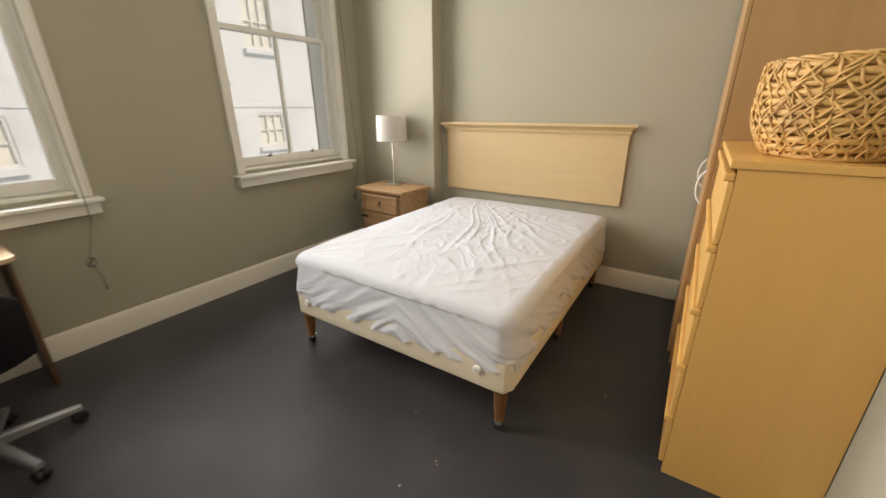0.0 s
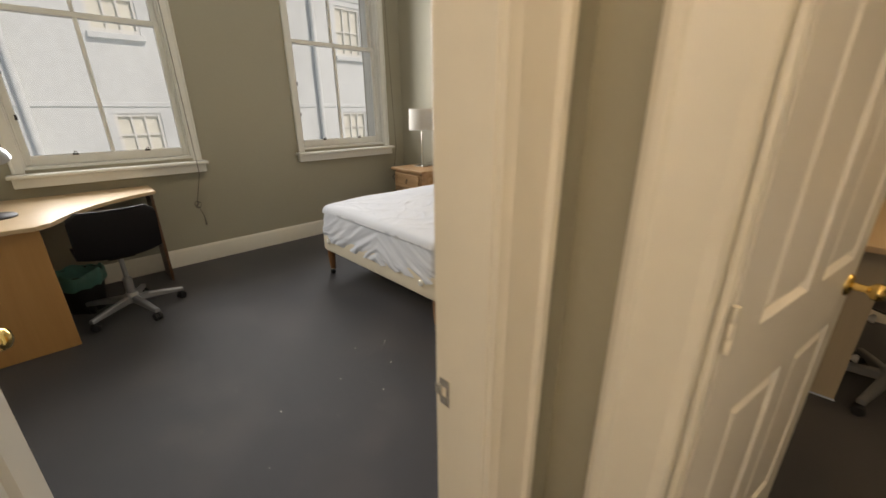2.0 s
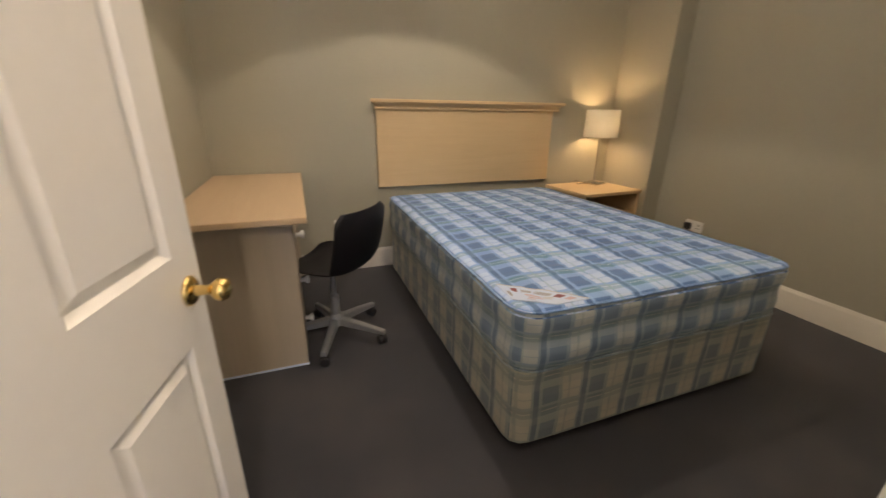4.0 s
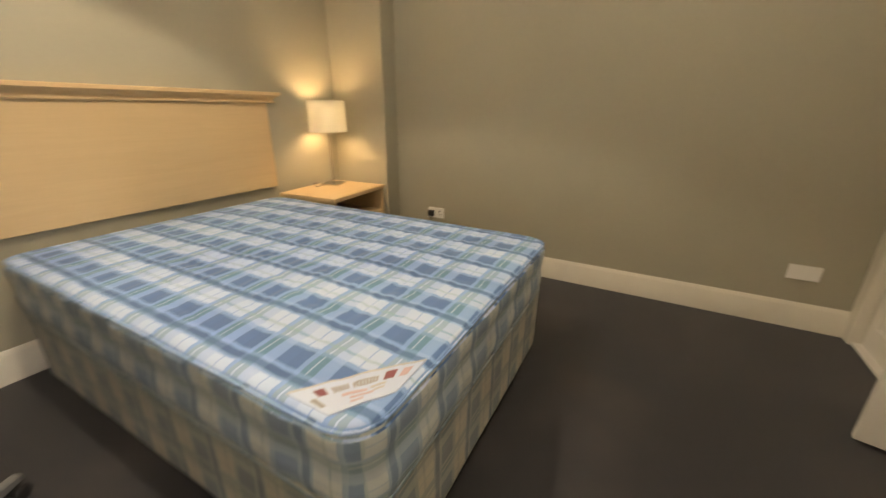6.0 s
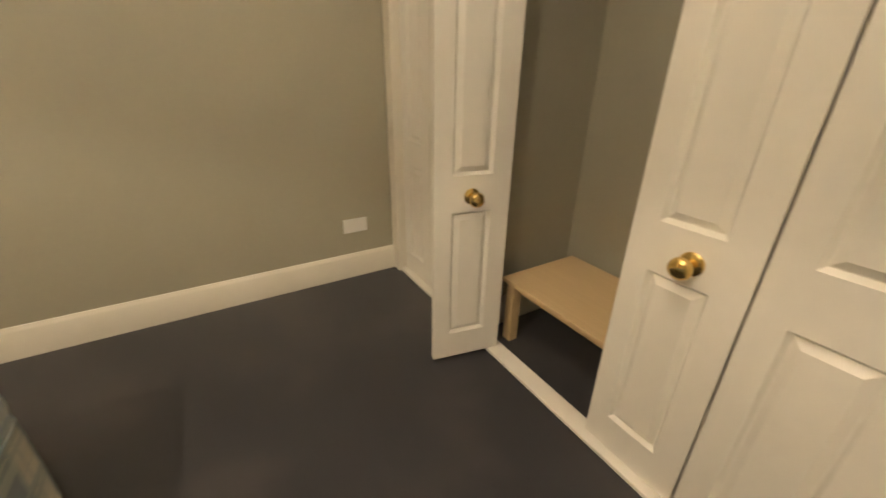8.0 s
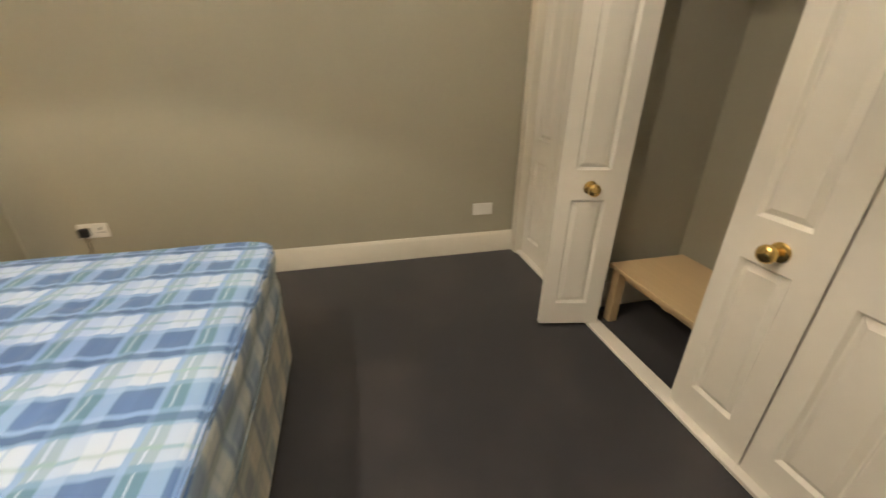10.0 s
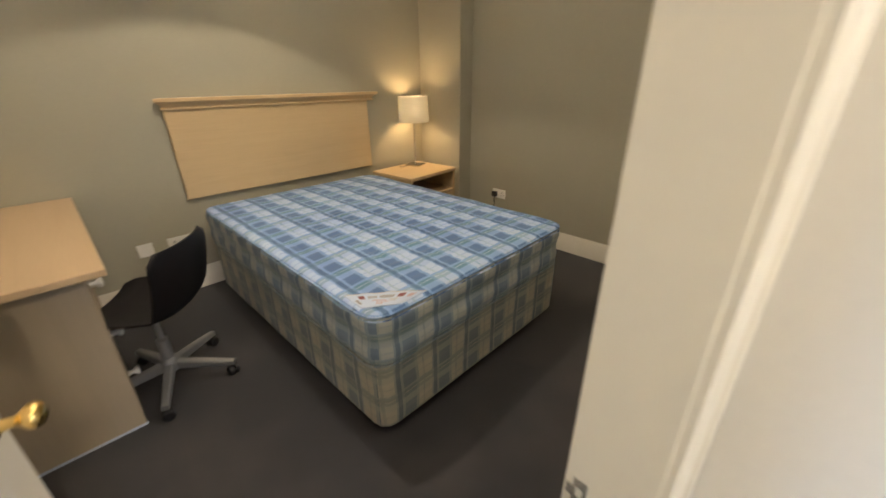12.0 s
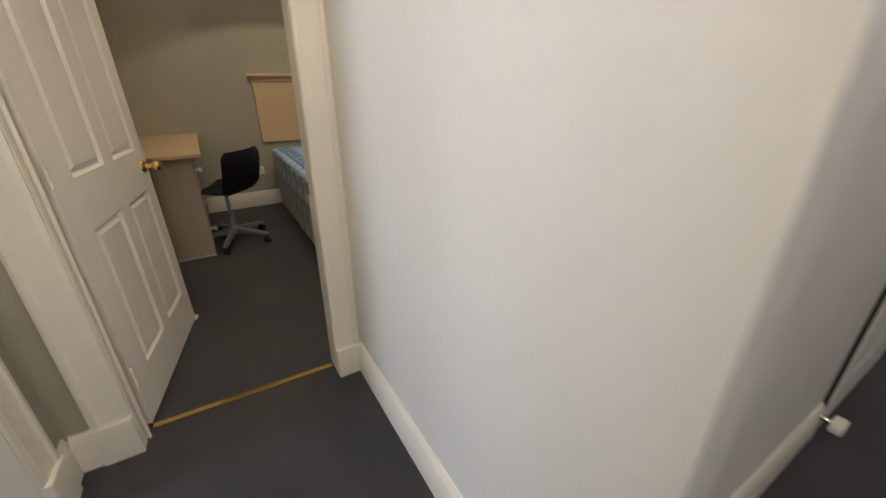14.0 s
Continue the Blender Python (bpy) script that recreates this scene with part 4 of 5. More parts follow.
def basket(m):
    """A round basket of loosely plaited cane over a darker coil."""
    ob = thing("wicker_basket", m, "round basket of golden plaited cane standing on the chest", "basket")
    def radius(z):
        f = z / 0.27
        return 0.150 + 0.060 * math.sin(min(1.0, f * 1.9 + 0.05) * math.pi / 2) - 0.008 * f * f
    bm = lathe([(0, 0.006), (radius(0.0) - 0.02, 0.006), (radius(0.05) - 0.012, 0.05), (radius(0.12) - 0.012, 0.12), (radius(0.2) - 0.012, 0.2), (radius(0.265) - 0.012, 0.265), (radius(0.265) - 0.017, 0.265), (radius(0.2) - 0.017, 0.2), (radius(0.12) - 0.017, 0.12), (radius(0.05) - 0.017, 0.05), (radius(0.0) - 0.03, 0.014), (0, 0.014)], 40)
    smooth(part("lining_coil", bm, WICKER, ob, "darker cane inside"), 50)
    rnd = random.Random(5)
    for k in range(11):
        z = 0.010 + 0.0245 * k
        ph = rnd.random() * 6
        pts = [((radius(z) - 0.006 + 0.002 * math.sin(w * 13 + ph)) * math.cos(w), (radius(z) - 0.006 + 0.002 * math.sin(w * 13 + ph)) * math.sin(w), z + 0.003 * math.sin(w * 3 + ph)) for w in [2 * math.pi * i / 64 for i in range(64)]]
        smooth(part("cane_ring", tube(pts, 0.0098 + 0.0026 * rnd.random(), 8, True), WICKER, ob), 70)
    for way in (1, -1):
        for k in range(50):
            w0 = 2 * math.pi * (k + rnd.random() * 0.8) / 50
            span, z0, z1 = 0.75 + 0.5 * rnd.random(), 0.004 + 0.012 * rnd.random(), 0.262 + 0.012 * rnd.random()
            pts = []
            for i in range(23):
                f = i / 22
                z = z0 + (z1 - z0) * f
                w = w0 + way * span * (f + 0.035 * math.sin(f * 17 + k * 1.7) + 0.02 * math.sin(f * 31 + k * 2.9))
                r = radius(z) + 0.0045 + 0.0040 * math.sin(f * math.pi * 10 + k * math.pi + (0 if way > 0 else math.pi / 2))
                pts.append((r * math.cos(w), r * math.sin(w), z))
            smooth(part("cane_strand", tube(pts, 0.0028 + 0.0014 * rnd.random(), 6), WICKER, ob), 70)
    for k in range(3):
        pts = [((radius(0.27) - 0.004 + 0.006 * math.sin(w * 9 + k * 2.1)) * math.cos(w), (radius(0.27) - 0.004 + 0.006 * math.sin(w * 9 + k * 2.1)) * math.sin(w), 0.268 + 0.006 * math.cos(w * 9 + k * 2.1)) for w in [2 * math.pi * i / 96 for i in range(96)]]
        smooth(part("rim_strand", tube(pts, 0.0045, 6, True), WICKER, ob), 70)
    return ob


basket(pose(0.526, 1.81, 1.236))


# corner desk
dk = thing("corner_desk", pose(0, 0, 0), "beech-effect corner desk with a curved front under the window", "desk")
curve = [(-1.685, -0.575), (-1.685, -0.19)] + [(-1.70 - 0.035 * f, -0.185 + 0.05 * f) for f in (0.4, 1.0)]
for i in range(1, 12):
    f = i / 12
    x, y = -1.745 - 0.655 * f, -0.130 + 0.53 * f
    bow = 0.075 * math.sin(math.pi * f)
    curve.append((x - bow * 0.63, y - bow * 0.78))
curve += [(-2.40, 0.425), (-2.43, 0.445), (-2.747, 0.445), (-2.747, -0.575)]
part("top", add_prism(bmesh.new(), curve, 0.722, 0.746, Matrix(), 0.005), DESKW, dk, "pale beech desk top")
part("side_panel", box((-1.768, -0.555, 0.0), (-1.748, -0.185, 0.721), 0.002), DESKO, dk, "orange beech end panel")
part("leg_panel", box((-2.715, 0.405, 0.0), (-2.45, 0.425, 0.721), 0.002), DARKW, dk, "dark brown edge of the end panel")
part("back_panel", box((-2.70, -0.56, 0.30), (-1.769, -0.545, 0.721)), DESKO, dk)


def swivel_chair(m, label, star):
    """A moulded plastic shell on a silver five-star foot with castors."""
    ob = thing("desk_chair", m, label, "chair", group="desk chairs")
    bm = bmesh.new()
    nu, nv = 15, 22
    prof = []
    for j in range(nv + 1):
        f = j / nv
        if f < 0.5:
            g = f / 0.5
            prof.append((0.215 - 0.40 * g, 0.452 - 0.018 * math.sin(g * math.pi) + 0.012 * (1 - g) - 0.03 * max(0, 0.15 - g) / 0.15))
        else:
            g = (f - 0.5) / 0.5
            prof.append((-0.175 - 0.045 * math.sin(g * math.pi / 2) - 0.020 * g, 0.452 + 0.035 * g + 0.275 * g ** 1.15))
    top_, low_ = [], []
    for j, (fx, fz) in enumerate(prof):
        f = j / nv
        half = 0.215 if f < 0.46 else 0.195 if 0.49 < f < 0.54 else 0.215
        if f > 0.93:
            half -= 0.05 * ((f - 0.93) / 0.07) ** 2
        if f < 0.06:
            half -= 0.03 * ((0.06 - f) / 0.06) ** 2
        a, b = prof[max(j - 1, 0)], prof[min(j + 1, nv)]
        nrm = Vector((-(b[1] - a[1]), 0, b[0] - a[0])).normalized() * -1
        ra, rb = [], []
        for i in range(nu + 1):
            u = -1 + 2 * i / nu
            dish = 0.030 * abs(u) ** 2.5
            p = Vector((fx, u * half, fz)) + nrm * dish
            ra.append(bm.verts.new(p))
            rb.append(bm.verts.new(p - nrm * 0.007))
        top_.append(ra)
        low_.append(rb)
    for j in range(nv):
        for i in range(nu):
            bm.faces.new((top_[j][i], top_[j][i + 1], top_[j + 1][i + 1], top_[j + 1][i]))
            bm.faces.new((low_[j][i], low_[j + 1][i], low_[j + 1][i + 1], low_[j][i + 1]))
        for i in (0, nu):
            bm.faces.new((top_[j][i], top_[j + 1][i], low_[j + 1][i], low_[j][i]))
    for j in (0, nv):
        for i in range(nu):
            bm.faces.new((top_[j][i], top_[j][i + 1], low_[j][i + 1], low_[j][i]))
    bmesh.ops.recalc_face_normals(bm, faces=bm.faces)
    smooth(part("shell", bm, PLASTIC, ob, "dark moulded plastic seat and back"), 60)
    part("seat_plate", box((-0.09, -0.07, 0.412), (0.09, 0.07, 0.430), 0.006), IRON, ob)
    smooth(part("tilt_lever", tube([(0.02, -0.06, 0.415), (0.03, -0.20, 0.41)], 0.005, 8), BLACK, ob), 60)
    smooth(part("column", lathe([(0, 0.09), (0.026, 0.09), (0.026, 0.25), (0.020, 0.255), (0.014, 0.26), (0.014, 0.412), (0, 0.412)], 18), SILVER, ob, "silver gas column"), 40)
    smooth(part("hub", lathe([(0, 0.075), (0.040, 0.075), (0.044, 0.09), (0.040, 0.135), (0.030, 0.145), (0, 0.145)], 20), SILVER, ob), 40)
    for k in range(5):
        w = radians(72 * k + star)
        c, s = math.cos(w), math.sin(w)
        arm = bmesh.new()
        ring = []
        for r, hw, z0, z1 in ((0.030, 0.020, 0.080, 0.125), (0.16, 0.018, 0.072, 0.108), (0.292, 0.015, 0.062, 0.086)):
            ring.append([arm.verts.new((r * c - a * s, r * s + a * c, z)) for a, z in ((-hw, z0), (hw, z0), (hw, z1 - 0.006), (hw * 0.6, z1), (-hw * 0.6, z1), (-hw, z1 - 0.006))])
        for a, b in zip(ring, ring[1:]):
            for i in range(6):
                arm.faces.new((a[i], a[(i + 1) % 6], b[(i + 1) % 6], b[i]))
        arm.faces.new(ring[0][::-1])
        arm.faces.new(ring[-1])
        bmesh.ops.recalc_face_normals(arm, faces=arm.faces)
        armo = part("arm", arm, SILVER, ob, "silver foot arm")
        cm = Matrix.Translation((0.275 * c, 0.275 * s, 0.026)) @ Matrix.Rotation(w + 0.6 * k, 4, "Z") @ Matrix.Rotation(radians(90), 4, "X")
        cb = lathe([(0, -0.024), (0.020, -0.024), (0.026, -0.019), (0.026, -0.005), (0.018, -0.003), (0.018, 0.003), (0.026, 0.005), (0.026, 0.019), (0.020, 0.024), (0, 0.024)], 18, cm)
        add_box(cb, (0.275 * c - 0.008, 0.275 * s - 0.008, 0.045), (0.275 * c + 0.008, 0.275 * s + 0.008, 0.066))
        smooth(part("castor", cb, BLACK, armo, "black twin-wheel castor"), 40)
    return ob


swivel_chair(pose(-2.03, 0.115, 0, 0, 0, 184), "dark plastic swivel chair on a silver star foot by the desk", 18 - 184)

# desk lamp with a domed head
dl = thing("desk_lamp", pose(-2.10, -0.36, 0.746), "grey metal desk lamp with a domed head on the corner desk", "desk lamp")
smooth(part("foot", lathe([(0, 0), (0.095, 0), (0.098, 0.008), (0.090, 0.016), (0.030, 0.022), (0, 0.022)], 32), BLACK, dl, "round black foot"), 40)
smooth(part("arm", tube([(-0.02, 0, 0.02), (-0.03, 0.0, 0.12), (-0.06, 0.02, 0.26), (-0.05, 0.04, 0.36), (0.02, 0.06, 0.40), (0.06, 0.07, 0.385)], 0.008, 10), IRON, dl, "bent dark arm"), 60)
hm = Matrix.Translation((0.115, 0.085, 0.335)) @ Matrix.Rotation(radians(28), 4, "Y")
smooth(part("head", lathe([(0, 0.070), (0.024, 0.068), (0.052, 0.050), (0.072, 0.022), (0.078, 0.0), (0.075, 0.0), (0.069, 0.020), (0.048, 0.045), (0, 0.060)], 28, hm), SILVER, dl, "grey metal domed head"), 50)

# waste bin with a green liner
wb = thing("waste_bin", pose(-2.33, -0.12, 0), "black waste bin with a green plastic liner under the desk", "waste bin")
smooth(part("bin", lathe([(0, 0), (0.105, 0), (0.135, 0.27), (0.130, 0.27), (0.10, 0.01), (0, 0.01)], 28), BLACKBAG, wb), 40)
bm = bmesh.new()
add_lathe(bm, [(0.131, 0.18), (0.141, 0.20), (0.144, 0.272), (0.134, 0.285), (0.11, 0.24), (0.05, 0.215), (0, 0.21)], 36)
for v in bm.verts:
    r = Vector((v.co.x, v.co.y, 0))
    v.co += r * 0.10 * noise.noise(v.co * 25) + Vector((0, 0, 0.03 * noise.noise(v.co * 18 + Vector((3, 0, 0)))))
smooth(part("liner", bm, GREENBAG, wb, "crumpled green plastic liner"), 60)

# blind cord by each window
for y, yb in ((0.80, 0.76), (2.925, 2.93)):
    cord = thing("blind_cord", pose(-2.745, y, 0), "thin knotted blind cord hanging beside the window", "cord", group="blind cords")
    smooth(part("cord", tube([(0.0, 0.0, 2.75), (0.028, 0.0, 2.2), (0.098, 0.005, 0.90), (0.075, 0.01, 0.80), (0.02, yb - y, 0.56)], 0.0026, 6), CORD, cord), 60)
    smooth(part("knot", tube([(0.02 + 0.006 * math.sin(i * 1.9), yb - y + 0.012 * math.sin(i * 1.3), 0.56 - 0.010 * i) for i in range(7)], 0.006, 8), CORD, cord), 60)
    smooth(part("loop", tube([(0.026, yb - y + 0.024 * math.sin(2 * math.pi * i / 14), 0.535 + 0.030 * math.cos(2 * math.pi * i / 14)) for i in range(14)], 0.0026, 6, True), CORD, cord), 60)
    smooth(part("tassel", tube([(0.022, yb - y + 0.010, 0.49), (0.024, yb - y + 0.028, 0.43), (0.022, yb - y + 0.030, 0.38), (0.022, yb - y + 0.033, 0.345)], [0.003, 0.003, 0.004, 0.008], 8), CORD, cord), 60)

# lint on the carpet
rnd = random.Random(11)
bm = bmesh.new()
for i in range(20):
    x, y = rnd.uniform(-1.3, 0.75), rnd.uniform(0.05, 1.3)
    s = rnd.uniform(0.0015, 0.003)
    add_box(bm, (x - s, y - s * rnd.uniform(0.4, 1), 0.001), (x + s * rnd.uniform(0.4, 1), y + s, 0.003))
for x, y in ((-0.36, 0.435), (-0.30, 1.02), (-0.55, 0.95), (-0.15, 0.86), (0.02, 1.9)):
    add_box(bm, (x - 0.004, y - 0.003, 0.001), (x + 0.004, y + 0.004, 0.004), 0.001)
tagged(part("lint", bm, LINT), "specks of white lint scattered on the carpet", "lint", kind="stuff")

# ---- second bedroom ----
headboard(2.03, 3.545, NY, 0.652, 1.287, 0.04)
DX, DY = 2.775, 2.455
divan = thing("divan_base", pose(DX, DY, 0), "divan base in blue checked ticking", "bed base")
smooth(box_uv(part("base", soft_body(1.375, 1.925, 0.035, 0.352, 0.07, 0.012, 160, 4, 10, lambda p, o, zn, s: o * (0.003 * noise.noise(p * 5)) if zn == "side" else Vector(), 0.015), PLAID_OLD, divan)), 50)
for x in (-0.6, 0.6):
    for y in (-0.87, 0.87):
        part("castor", lathe([(0, 0), (0.02, 0), (0.022, 0.036), (0, 0.036)], 14, Matrix.Translation((x, y, 0))), BLACK, divan, "small black castor")


def quilt(p, out, zone, s):
    v = Vector((p.x, p.y, p.z))
    if zone == "top":
        d = min(abs(((p.x + 0.05 * math.sin(p.y * 9)) / 0.155) % 1 - 0.5), 0.5) * 2
        e = abs(((p.y + 0.04 * math.sin(p.x * 8)) / 0.34) % 1 - 0.5) * 2
        flat = 1 - max(abs(p.x) / 0.69, abs(p.y) / 0.97) ** 6
        return Vector((0, 0, flat * (0.006 * (1 - d ** 6) * (1 - 0.5 * e ** 8) + 0.007 * noise.noise(v * 4) + 0.003 * noise.noise(v * 11) + 0.0022 * math.sin(2 * math.pi * (p.y + 0.008 * math.sin(p.x * 7)) / 0.054)) - 0.012 * (abs(p.y) / 0.97) ** 4 - 0.010 * (abs(p.x) / 0.69) ** 4))
    if zone == "side":
        f = (p.z - 0.36) / 0.25
        return out * (0.008 * math.sin(max(0.0, min(1.0, f)) * math.pi * 2.0) ** 2 + 0.007 * noise.noise(Vector((v.x * 14, v.y * 14, v.z * 5))))
    return Vector((0, 0, -0.010)) + out * 0.003 * noise.noise(v * 8)


mat_2 = smooth(box_uv(part("mattress", soft_body(1.385, 1.935, 0.354, 0.612, 0.10, 0.028, 360, 90, 16, quilt, 0.02), PLAID)), 50)
mat_2.matrix_world = pose(DX, DY, 0)
tagged(mat_2, "bare mattress in blue and white checked ticking on the divan base", "mattress")
# Side faces take the greyer, less blue check.
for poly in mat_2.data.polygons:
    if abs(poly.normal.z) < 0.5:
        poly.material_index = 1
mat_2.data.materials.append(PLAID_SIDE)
for z, pm in ((0.590, PLAID), (0.362, PLAID_SIDE)):
    pts = [(x, y, z + 0.002 * math.sin(i * 0.5)) for i, (x, y) in enumerate(footprint(1.388, 1.938, 0.10, 160))]
    smooth(box_uv(part("piping", tube(pts, 0.0042 if pm is PLAID else 0.003, 6, True), pm, mat_2, "piped edge")), 60)


def draped(corners, n, m, low, high):
    """A thin patch over four corners that follows the top of the mattress."""
    a, b, c, d = [Vector((*q, 0)) for q in corners]
    bm = bmesh.new()
    layers = []
    for lift in (low, high):
        grid = []
        for i in range(n + 1):
            row = []
            for j in range(m + 1):
                p = a.lerp(b, i / n).lerp(d.lerp(c, i / n), j / m)
                p.z = 0.612
                row.append(bm.verts.new(p + Vector((0, 0, quilt(p, Vector((0, 0, 1)), "top", 0).z + lift))))
            grid.append(row)
        layers.append(grid)
    lo, hi = layers
    for i in range(n):
        for j in range(m):
            bm.faces.new((hi[i][j], hi[i + 1][j], hi[i + 1][j + 1], hi[i][j + 1]))
            bm.faces.new((lo[i][j], lo[i][j + 1], lo[i + 1][j + 1], lo[i + 1][j]))
    rim = [(i, 0) for i in range(n)] + [(n, j) for j in range(m)] + [(i, m) for i in range(n, 0, -1)] + [(0, j) for j in range(m, 0, -1)]
    for (i, j), (k, l) in zip(rim, rim[1:] + rim[:1]):
        bm.faces.new((lo[i][j], lo[k][l], hi[k][l], hi[i][j]))
    bmesh.ops.recalc_face_normals(bm, faces=bm.faces)
    return bm


# maker's label across the corner, with printed bars
LA, LB, LC, LD = Vector((-0.668, -0.742)), Vector((-0.415, -0.946)), Vector((-0.545, -0.946)), Vector((-0.668, -0.865))
lab = smooth(part("label", draped((LA, LB, LC, LD), 16, 6, 0.0, 0.004), LABELW, mat_2, "white printed maker's label across the corner"), 60)


def on_label(f, g):
    return LA.lerp(LB, f).lerp(LD.lerp(LC, f), g)


part("hem", draped((on_label(0.0, 0.0), on_label(1.0, 0.0), on_label(1.0, 0.05), on_label(0.0, 0.05)), 14, 1, 0.0042, 0.0050), PRINTH, lab, "stitched grey hem")
bars = [(0.13, 0.21, 0.20, 0.42, PRINTR), (0.70, 0.80, 0.18, 0.46, PRINTR), (0.85, 0.93, 0.18, 0.46, PRINTP), (0.04, 0.09, 0.45, 0.75, PRINTG)]
bars += [(0.26 + 0.028 * k, 0.28 + 0.028 * k, 0.24, 0.44, PRINTG) for k in range(14) if k != 5]
bars += [(0.30, 0.55, 0.56, 0.64, PRINTP), (0.36, 0.62, 0.70, 0.76, PRINTP), (0.58, 0.74, 0.54, 0.60, PRINTH), (0.62, 0.74, 0.66, 0.71, PRINTH), (0.34, 0.50, 0.82, 0.87, PRINTP)]
for f0, f1, g0, g1, mt in bars:
    part("print_bar", draped((on_label(f0, g0), on_label(f1, g0), on_label(f1, g1), on_label(f0, g1)), 3, 1, 0.0042, 0.0048), mt, lab)

ns2 = thing("bedside_table", pose(3.83, 3.215, 0, 0, 0, 4), "pale beech bedside table with an open shelf", "bedside table")
part("top", box((-0.305, -0.25, 0.584), (0.305, 0.25, 0.612), 0.004), BEECH, ns2)
for x in (-0.295, 0.277):
    part("side_panel", box((x, -0.24, 0.0), (x + 0.018, 0.235, 0.583), 0.002), BEECH, ns2)
part("back", box((-0.276, 0.220, 0.03), (0.276, 0.228, 0.583)), BEECH, ns2)
part("shelf", box((-0.276, -0.23, 0.40), (0.276, 0.219, 0.418), 0.002), BEECH, ns2)
part("door", box((-0.274, -0.24, 0.04), (0.274, -0.231, 0.395), 0.002), BEECH, ns2)
table_lamp(pose(3.955, 3.35, 0.613, 0, 0, 20), "lit steel table lamp with a white drum shade on beech", SHADE_ON, [(-0.05, 0.03, 0.006), (-0.12, 0.06, 0.004), (-0.20, 0.04, 0.012), (-0.16, 0.09, 0.03), (-0.08, 0.10, 0.02), (-0.04, 0.14, 0.004)])
smooth(part("bulb", lathe([(0, -0.04), (0.012, -0.035), (0.013, -0.02), (0.012, 0.0), (0, 0.005)], 14, Matrix.Translation((3.955, 3.35, 1.075))), WHITEP), 50)
tagged(bpy.data.objects["bulb"], "small white lamp holder under the lit shade", "lamp holder")

# pendant over the room
pn = thing("pendant_lamp", pose(2.25, 2.35, 2.30), "fabric pendant lamp hanging from the ceiling, lit", "ceiling lamp")
bm = bmesh.new()
add_lathe(bm, [(0.215, 0.03), (0.16, 0.26), (0.157, 0.26), (0.212, 0.03), (0.215, 0.03)], 40)
smooth(part("shade", bm, SHADE_THIN, pn, "cream fabric shade"), 50)
smooth(part("flex", tube([(0, 0, 0.235), (0, 0, H - 2.30)], 0.004, 8), WHITEP, pn), 50)

# Lamp bodies out of view; this first one only goes with the added closet fill.
cl = thing("unseen_ceiling_lamp", pose(2.45, 1.15, H), "small round white ceiling lamp, lit, added out of view", "ceiling lamp", group="ceiling lamps")
smooth(part("base", lathe([(0, -0.002), (0.10, -0.002), (0.11, -0.012), (0.10, -0.03), (0, -0.03)], 28), WHITEP, cl), 40)
copy_thing(cl, pose(-0.75, 0.55, H))
copy_thing(cl, pose(1.40, -0.90, H))

dk2 = thing("desk", pose(0.925, 2.205, 0), "grey-beige desk with drawers and a pale top against the wall", "desk")
part("top", box((0.0, 0.0, 0.757), (0.552, 1.305, 0.785), 0.004), DESKW, dk2, "pale beech desk top")
part("end_panel", box((0.02, 0.120, 0.0), (0.488, 0.142, 0.756), 0.002), GREYBEECH, dk2)
part("end_panel", box((0.02, 1.27, 0.0), (0.488, 1.292, 0.756), 0.002), GREYBEECH, dk2)
part("back_panel", box((0.02, 0.143, 0.2), (0.035, 1.269, 0.756)), GREYBEECH, dk2)
part("pedestal_side", box((0.05, 0.50, 0.03), (0.470, 0.518, 0.756)), GREYBEECH, dk2)
for z0, z1 in ((0.485, 0.745), (0.265, 0.475), (0.04, 0.255)):
    d = part("drawer", box((0.472, 0.145, z0), (0.490, 0.515, z1), 0.002), GREYBEECH, dk2)
    smooth(part("handle", lathe([(0, 0), (0.013, 0), (0.010, 0.018), (0.021, 0.032), (0.020, 0.042), (0, 0.046)], 16, Matrix.Translation((0.490, 0.33, (z0 + z1) / 2)) @ Matrix.Rotation(radians(90), 4, "Y")), WHITEP, d, "round off-white knob"), 50)
part("skirting_strip", box((0.0, 0.114, 0.0), (0.492, 0.119, 0.008)), LABELW, dk2, "pale edging strip at the floor")
swivel_chair(pose(1.575, 2.545, 0, 0, 0, 138), "dark plastic swivel chair on a silver star foot beside the bed", 36 - 138)


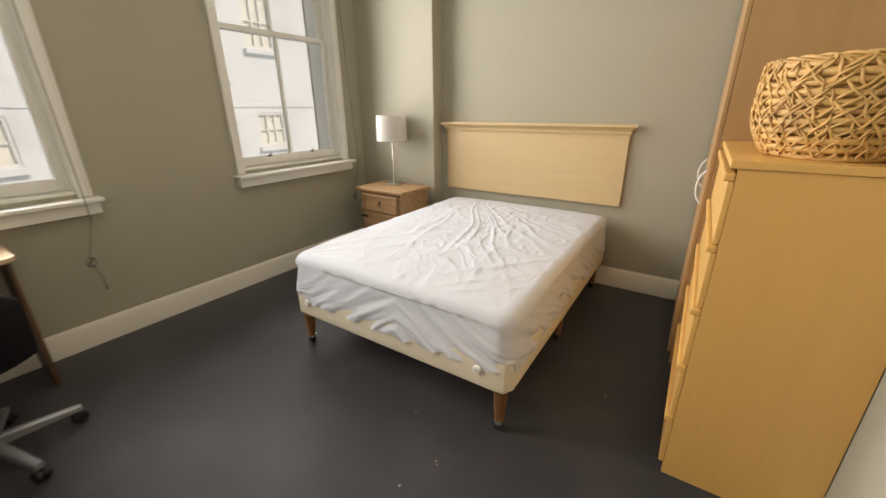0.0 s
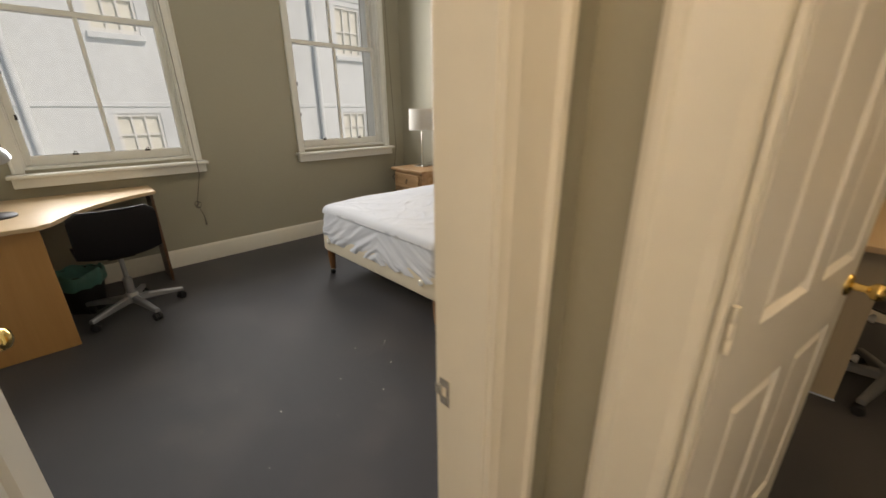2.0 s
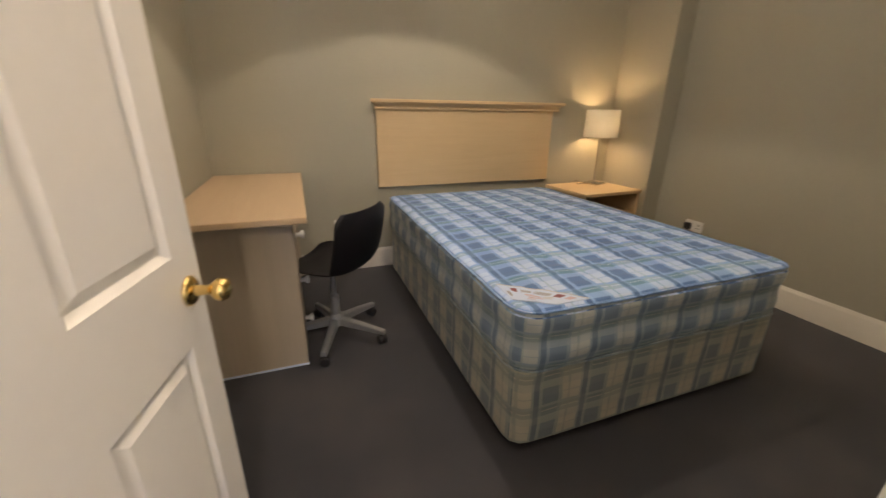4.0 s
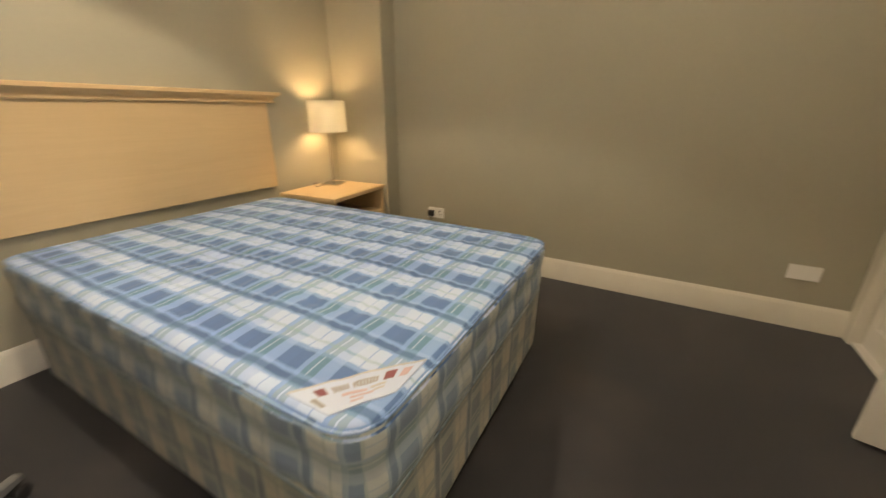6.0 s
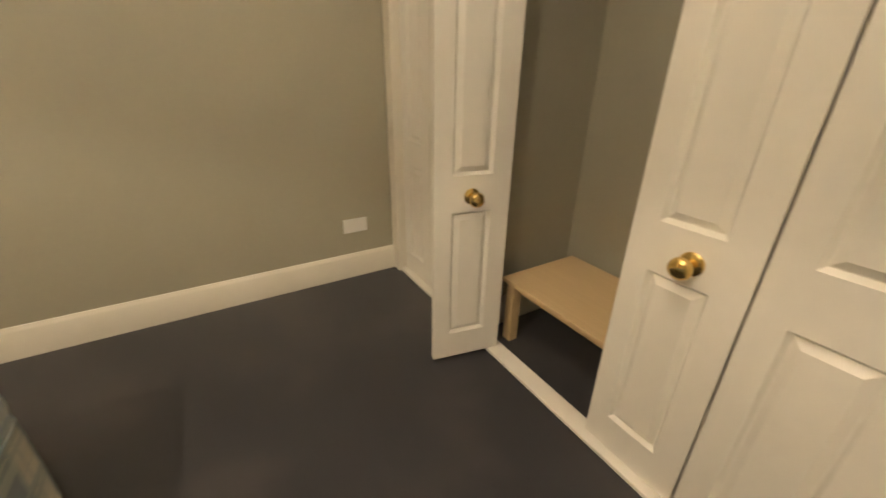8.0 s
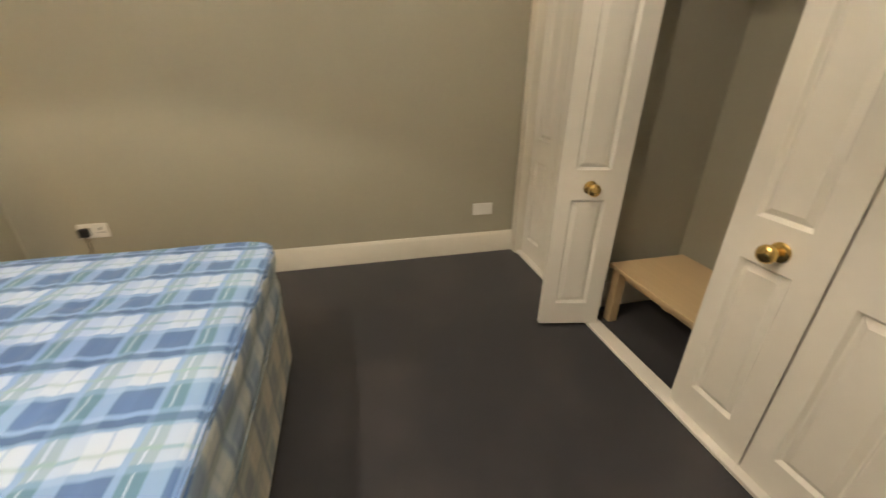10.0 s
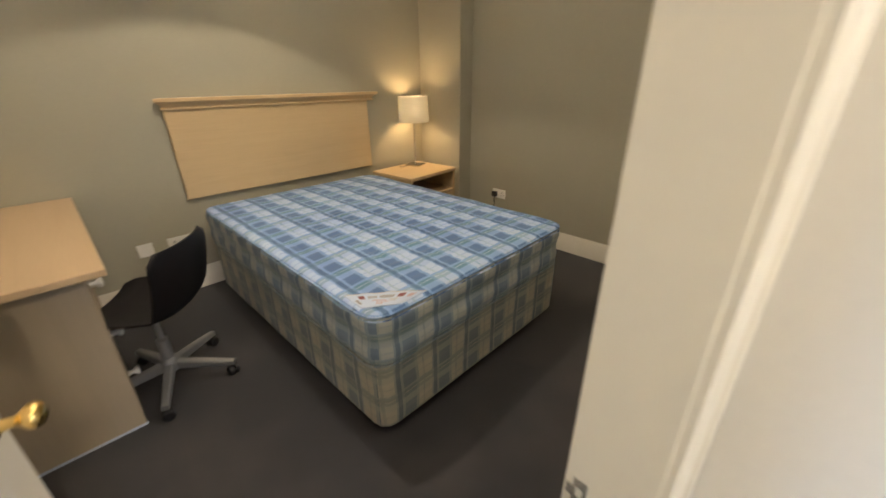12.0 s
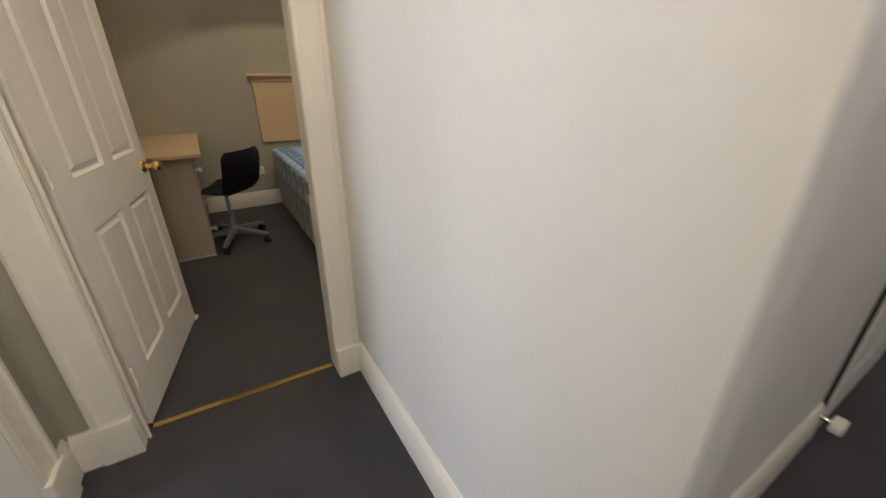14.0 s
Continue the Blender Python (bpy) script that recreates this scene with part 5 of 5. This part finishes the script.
def socket(m, w, label, plug=False, kind_="socket"):
    """A white wall plate, its back at y = 0, looking along -y."""
    ob = thing("wall_" + kind_, m, label, kind_)
    part("plate", box((-w / 2, -0.009, -0.043), (w / 2, 0.0, 0.043), 0.003), WHITEP, ob)
    if kind_ == "socket":
        for x in ((-w / 4, w / 4) if w > 0.1 else (0,)):
            bm = bmesh.new()
            add_box(bm, (x - 0.004, -0.0098, 0.006), (x + 0.004, -0.0088, 0.018))
            add_box(bm, (x - 0.016, -0.0098, -0.014), (x - 0.009, -0.0088, -0.008))
            add_box(bm, (x + 0.009, -0.0098, -0.014), (x + 0.016, -0.0088, -0.008))
            part("socket_slots", bm, BLACK, ob)
            part("rocker", box((x - 0.006 + 0.022, -0.013, 0.010), (x + 0.006 + 0.022, -0.009, 0.032), 0.002), WHITEP, ob)
    if plug:
        bm = box((-w / 4 - 0.024, -0.045, -0.028), (-w / 4 + 0.024, -0.010, 0.022), 0.008, 3)
        p = part("plug", bm, BLACK, ob, "black mains plug")
        smooth(part("cable", tube([(-w / 4, -0.028, -0.028), (-w / 4 + 0.005, -0.030, -0.10), (-w / 4 - 0.02, -0.04, -0.22), (-w / 4 - 0.01, -0.06, -0.375), (-w / 4 - 0.12, -0.08, -0.415)], 0.0035, 6), BLACK, p, "black mains cable"), 60)
    return ob


EAST = -90
socket(pose(EX, 2.63, 0.374, 0, 0, EAST), 0.146, "white double wall socket with a black plug in it", True)
socket(pose(EX, 0.262, 0.336, 0, 0, EAST), 0.146, "white blanking plate on the wall", False, "plate")
socket(pose(1.72, NY, 0.37), 0.086, "white single wall plate above the skirting", False, "plate")
socket(pose(1.92, NY, 0.37), 0.146, "white double wall socket above the skirting")

# light switch on the end of the hall partition
sw = thing("light_switch", pose(1.982, Y2B, 1.36, 0, 0, 180), "white plastic light switch on the wall beside the door casing", "light switch")
part("plate", box((-0.043, -0.013, -0.070), (0.043, 0.0, 0.070), 0.003), WHITEP, sw)
for z in (-0.052, 0.052):
    part("screw", lathe([(0, 0), (0.005, 0), (0.004, 0.002), (0, 0.002)], 10, Matrix.Translation((0, -0.013, z)) @ Matrix.Rotation(radians(90), 4, "X")), IRON, sw, "small dark screw head")
part("rocker", box((-0.014, -0.032, -0.006), (0.014, -0.012, 0.022), 0.004), WHITEP, sw)

# bench inside the closet
bn = thing("low_bench", pose(3.12, -0.345, 0), "low pale wooden bench standing in the closet", "bench")
part("top", box((-0.315, -0.23, 0.308), (0.310, 0.23, 0.330), 0.004), BEECH, bn)
for x in (-0.285, 0.265):
    for y in (-0.19, 0.19):
        bm = bmesh.new()
        add_prism(bm, [(x - 0.024, y - 0.024), (x + 0.024, y - 0.024), (x + 0.024, y + 0.024), (x - 0.024, y + 0.024)], 0.0, 0.307)
        part("leg", bm, BEECH, bn)
part("rail", box((-0.28, 0.155, 0.255), (0.26, 0.173, 0.307)), BEECH, bn)

# ---- hall ----
ds = thing("door_stop", pose(3.225, -0.722, 0.115), "white rubber-tipped door stop on the skirting", "door stop")
smooth(part("stem", lathe([(0, 0), (0.012, 0), (0.010, 0.03), (0, 0.03)], 14, Matrix.Rotation(radians(90), 4, "X")), CHROME, ds), 40)
smooth(part("tip", lathe([(0, 0.03), (0.030, 0.03), (0.034, 0.036), (0.034, 0.062), (0.028, 0.068), (0.014, 0.069), (0.012, 0.062), (0, 0.062)], 20, Matrix.Rotation(radians(90), 4, "X")), WHITEP, ds, "white round tip"), 40)

hd = thing("door_3", pose(3.302, -0.722, 0.012), "white moulded six-panel door, closed, in the shaded hall wall", "door", kind="structure")
smooth(part("door_slab", panel_slab(D2W, 2.015, 0.016, *SIX), DOORP, hd), 12)
# Black strip in place of the shaded gap at the door's edge.
part("dark_gap_strip", box((-0.042, 0.006, -0.010), (-0.004, 0.016, 2.02), 0.002), BLACK, hd, "black strip standing in for the shaded gap beside the door")

# ---- across the street ----
FX = -10.5
far = thing("opposite_building", pose(FX, 0, 0), "pale sandstone tenement across the street with many-paned windows", "building")
wys, wzs = [-7.2, -4.3, -1.4, 1.5, 4.4, 7.3, 10.2, 13.1], [(-2.2, -1.25), (0.36, 1.30), (2.93, 4.3), (5.6, 7.0)]
cuts = [(-16, wys[0] - 0.44)] + [(a + 0.44, b - 0.44) for a, b in zip(wys, wys[1:])] + [(wys[-1] + 0.44, 24)]
bm = bmesh.new()
for a, b in cuts:
    add_box(bm, (-0.6, a, -8), (0, b, 11.5))
for y in wys:
    lo = -8
    for z0, z1 in wzs + [(11.5, 12)]:
        add_box(bm, (-0.6, y - 0.44, lo), (0, y + 0.44, z0))
        lo = z1
part("wall", bm, STONE, far)
part("cornice", box((0.001, -16, 10.9), (0.35, 24, 11.3), 0.04), STONE, far)
for z in (1.44, 4.45, -1.10):
    part("string_course", box((0.001, -16, z), (0.03, 24, z + 0.10), 0.01), STONE, far)
for y in wys:
    for z0, z1 in wzs:
        w = part("window", box((-0.09, y - 0.44, z0), (-0.03, y - 0.38, z1)), SASHP, far)
        part("frame_side", box((-0.09, y + 0.38, z0), (-0.03, y + 0.44, z1)), SASHP, w)
        part("frame_top", box((-0.09, y - 0.38, z1 - 0.07), (-0.03, y + 0.38, z1)), SASHP, w)
        part("frame_foot", box((-0.09, y - 0.38, z0), (-0.03, y + 0.38, z0 + 0.09)), SASHP, w)
        part("sill", box((-0.03, y - 0.5, z0 - 0.12), (0.10, y + 0.5, z0 - 0.001), 0.01), STONE, w)
        for k in (1, 2):
            part("glazing_bar", box((-0.075, y - 0.38 + 0.253 * k - 0.02, z0 + 0.09), (-0.04, y - 0.38 + 0.253 * k + 0.02, z1 - 0.07)), SASHP, w)
        for k in (1,):
            zz = z0 + (z1 - z0) * k / 2
            part("glazing_bar", box((-0.076, y - 0.38, zz - 0.02), (-0.039, y + 0.38, zz + 0.02)), SASHP, w)
        part("pane", box((-0.14, y - 0.44, z0), (-0.10, y + 0.44, z1)), PANE_DARK, w)
for y in (-0.28, 6.1):
    smooth(part("downpipe", tube([(0.10, y, -8), (0.10, y, 10.9)], 0.07, 10), STONE, far, "grey downpipe"), 50)
structure("ground", box((-60, -60, -8.2), (60, 60, -8.0)), STONE, "grey paved street far below the windows", "ground")
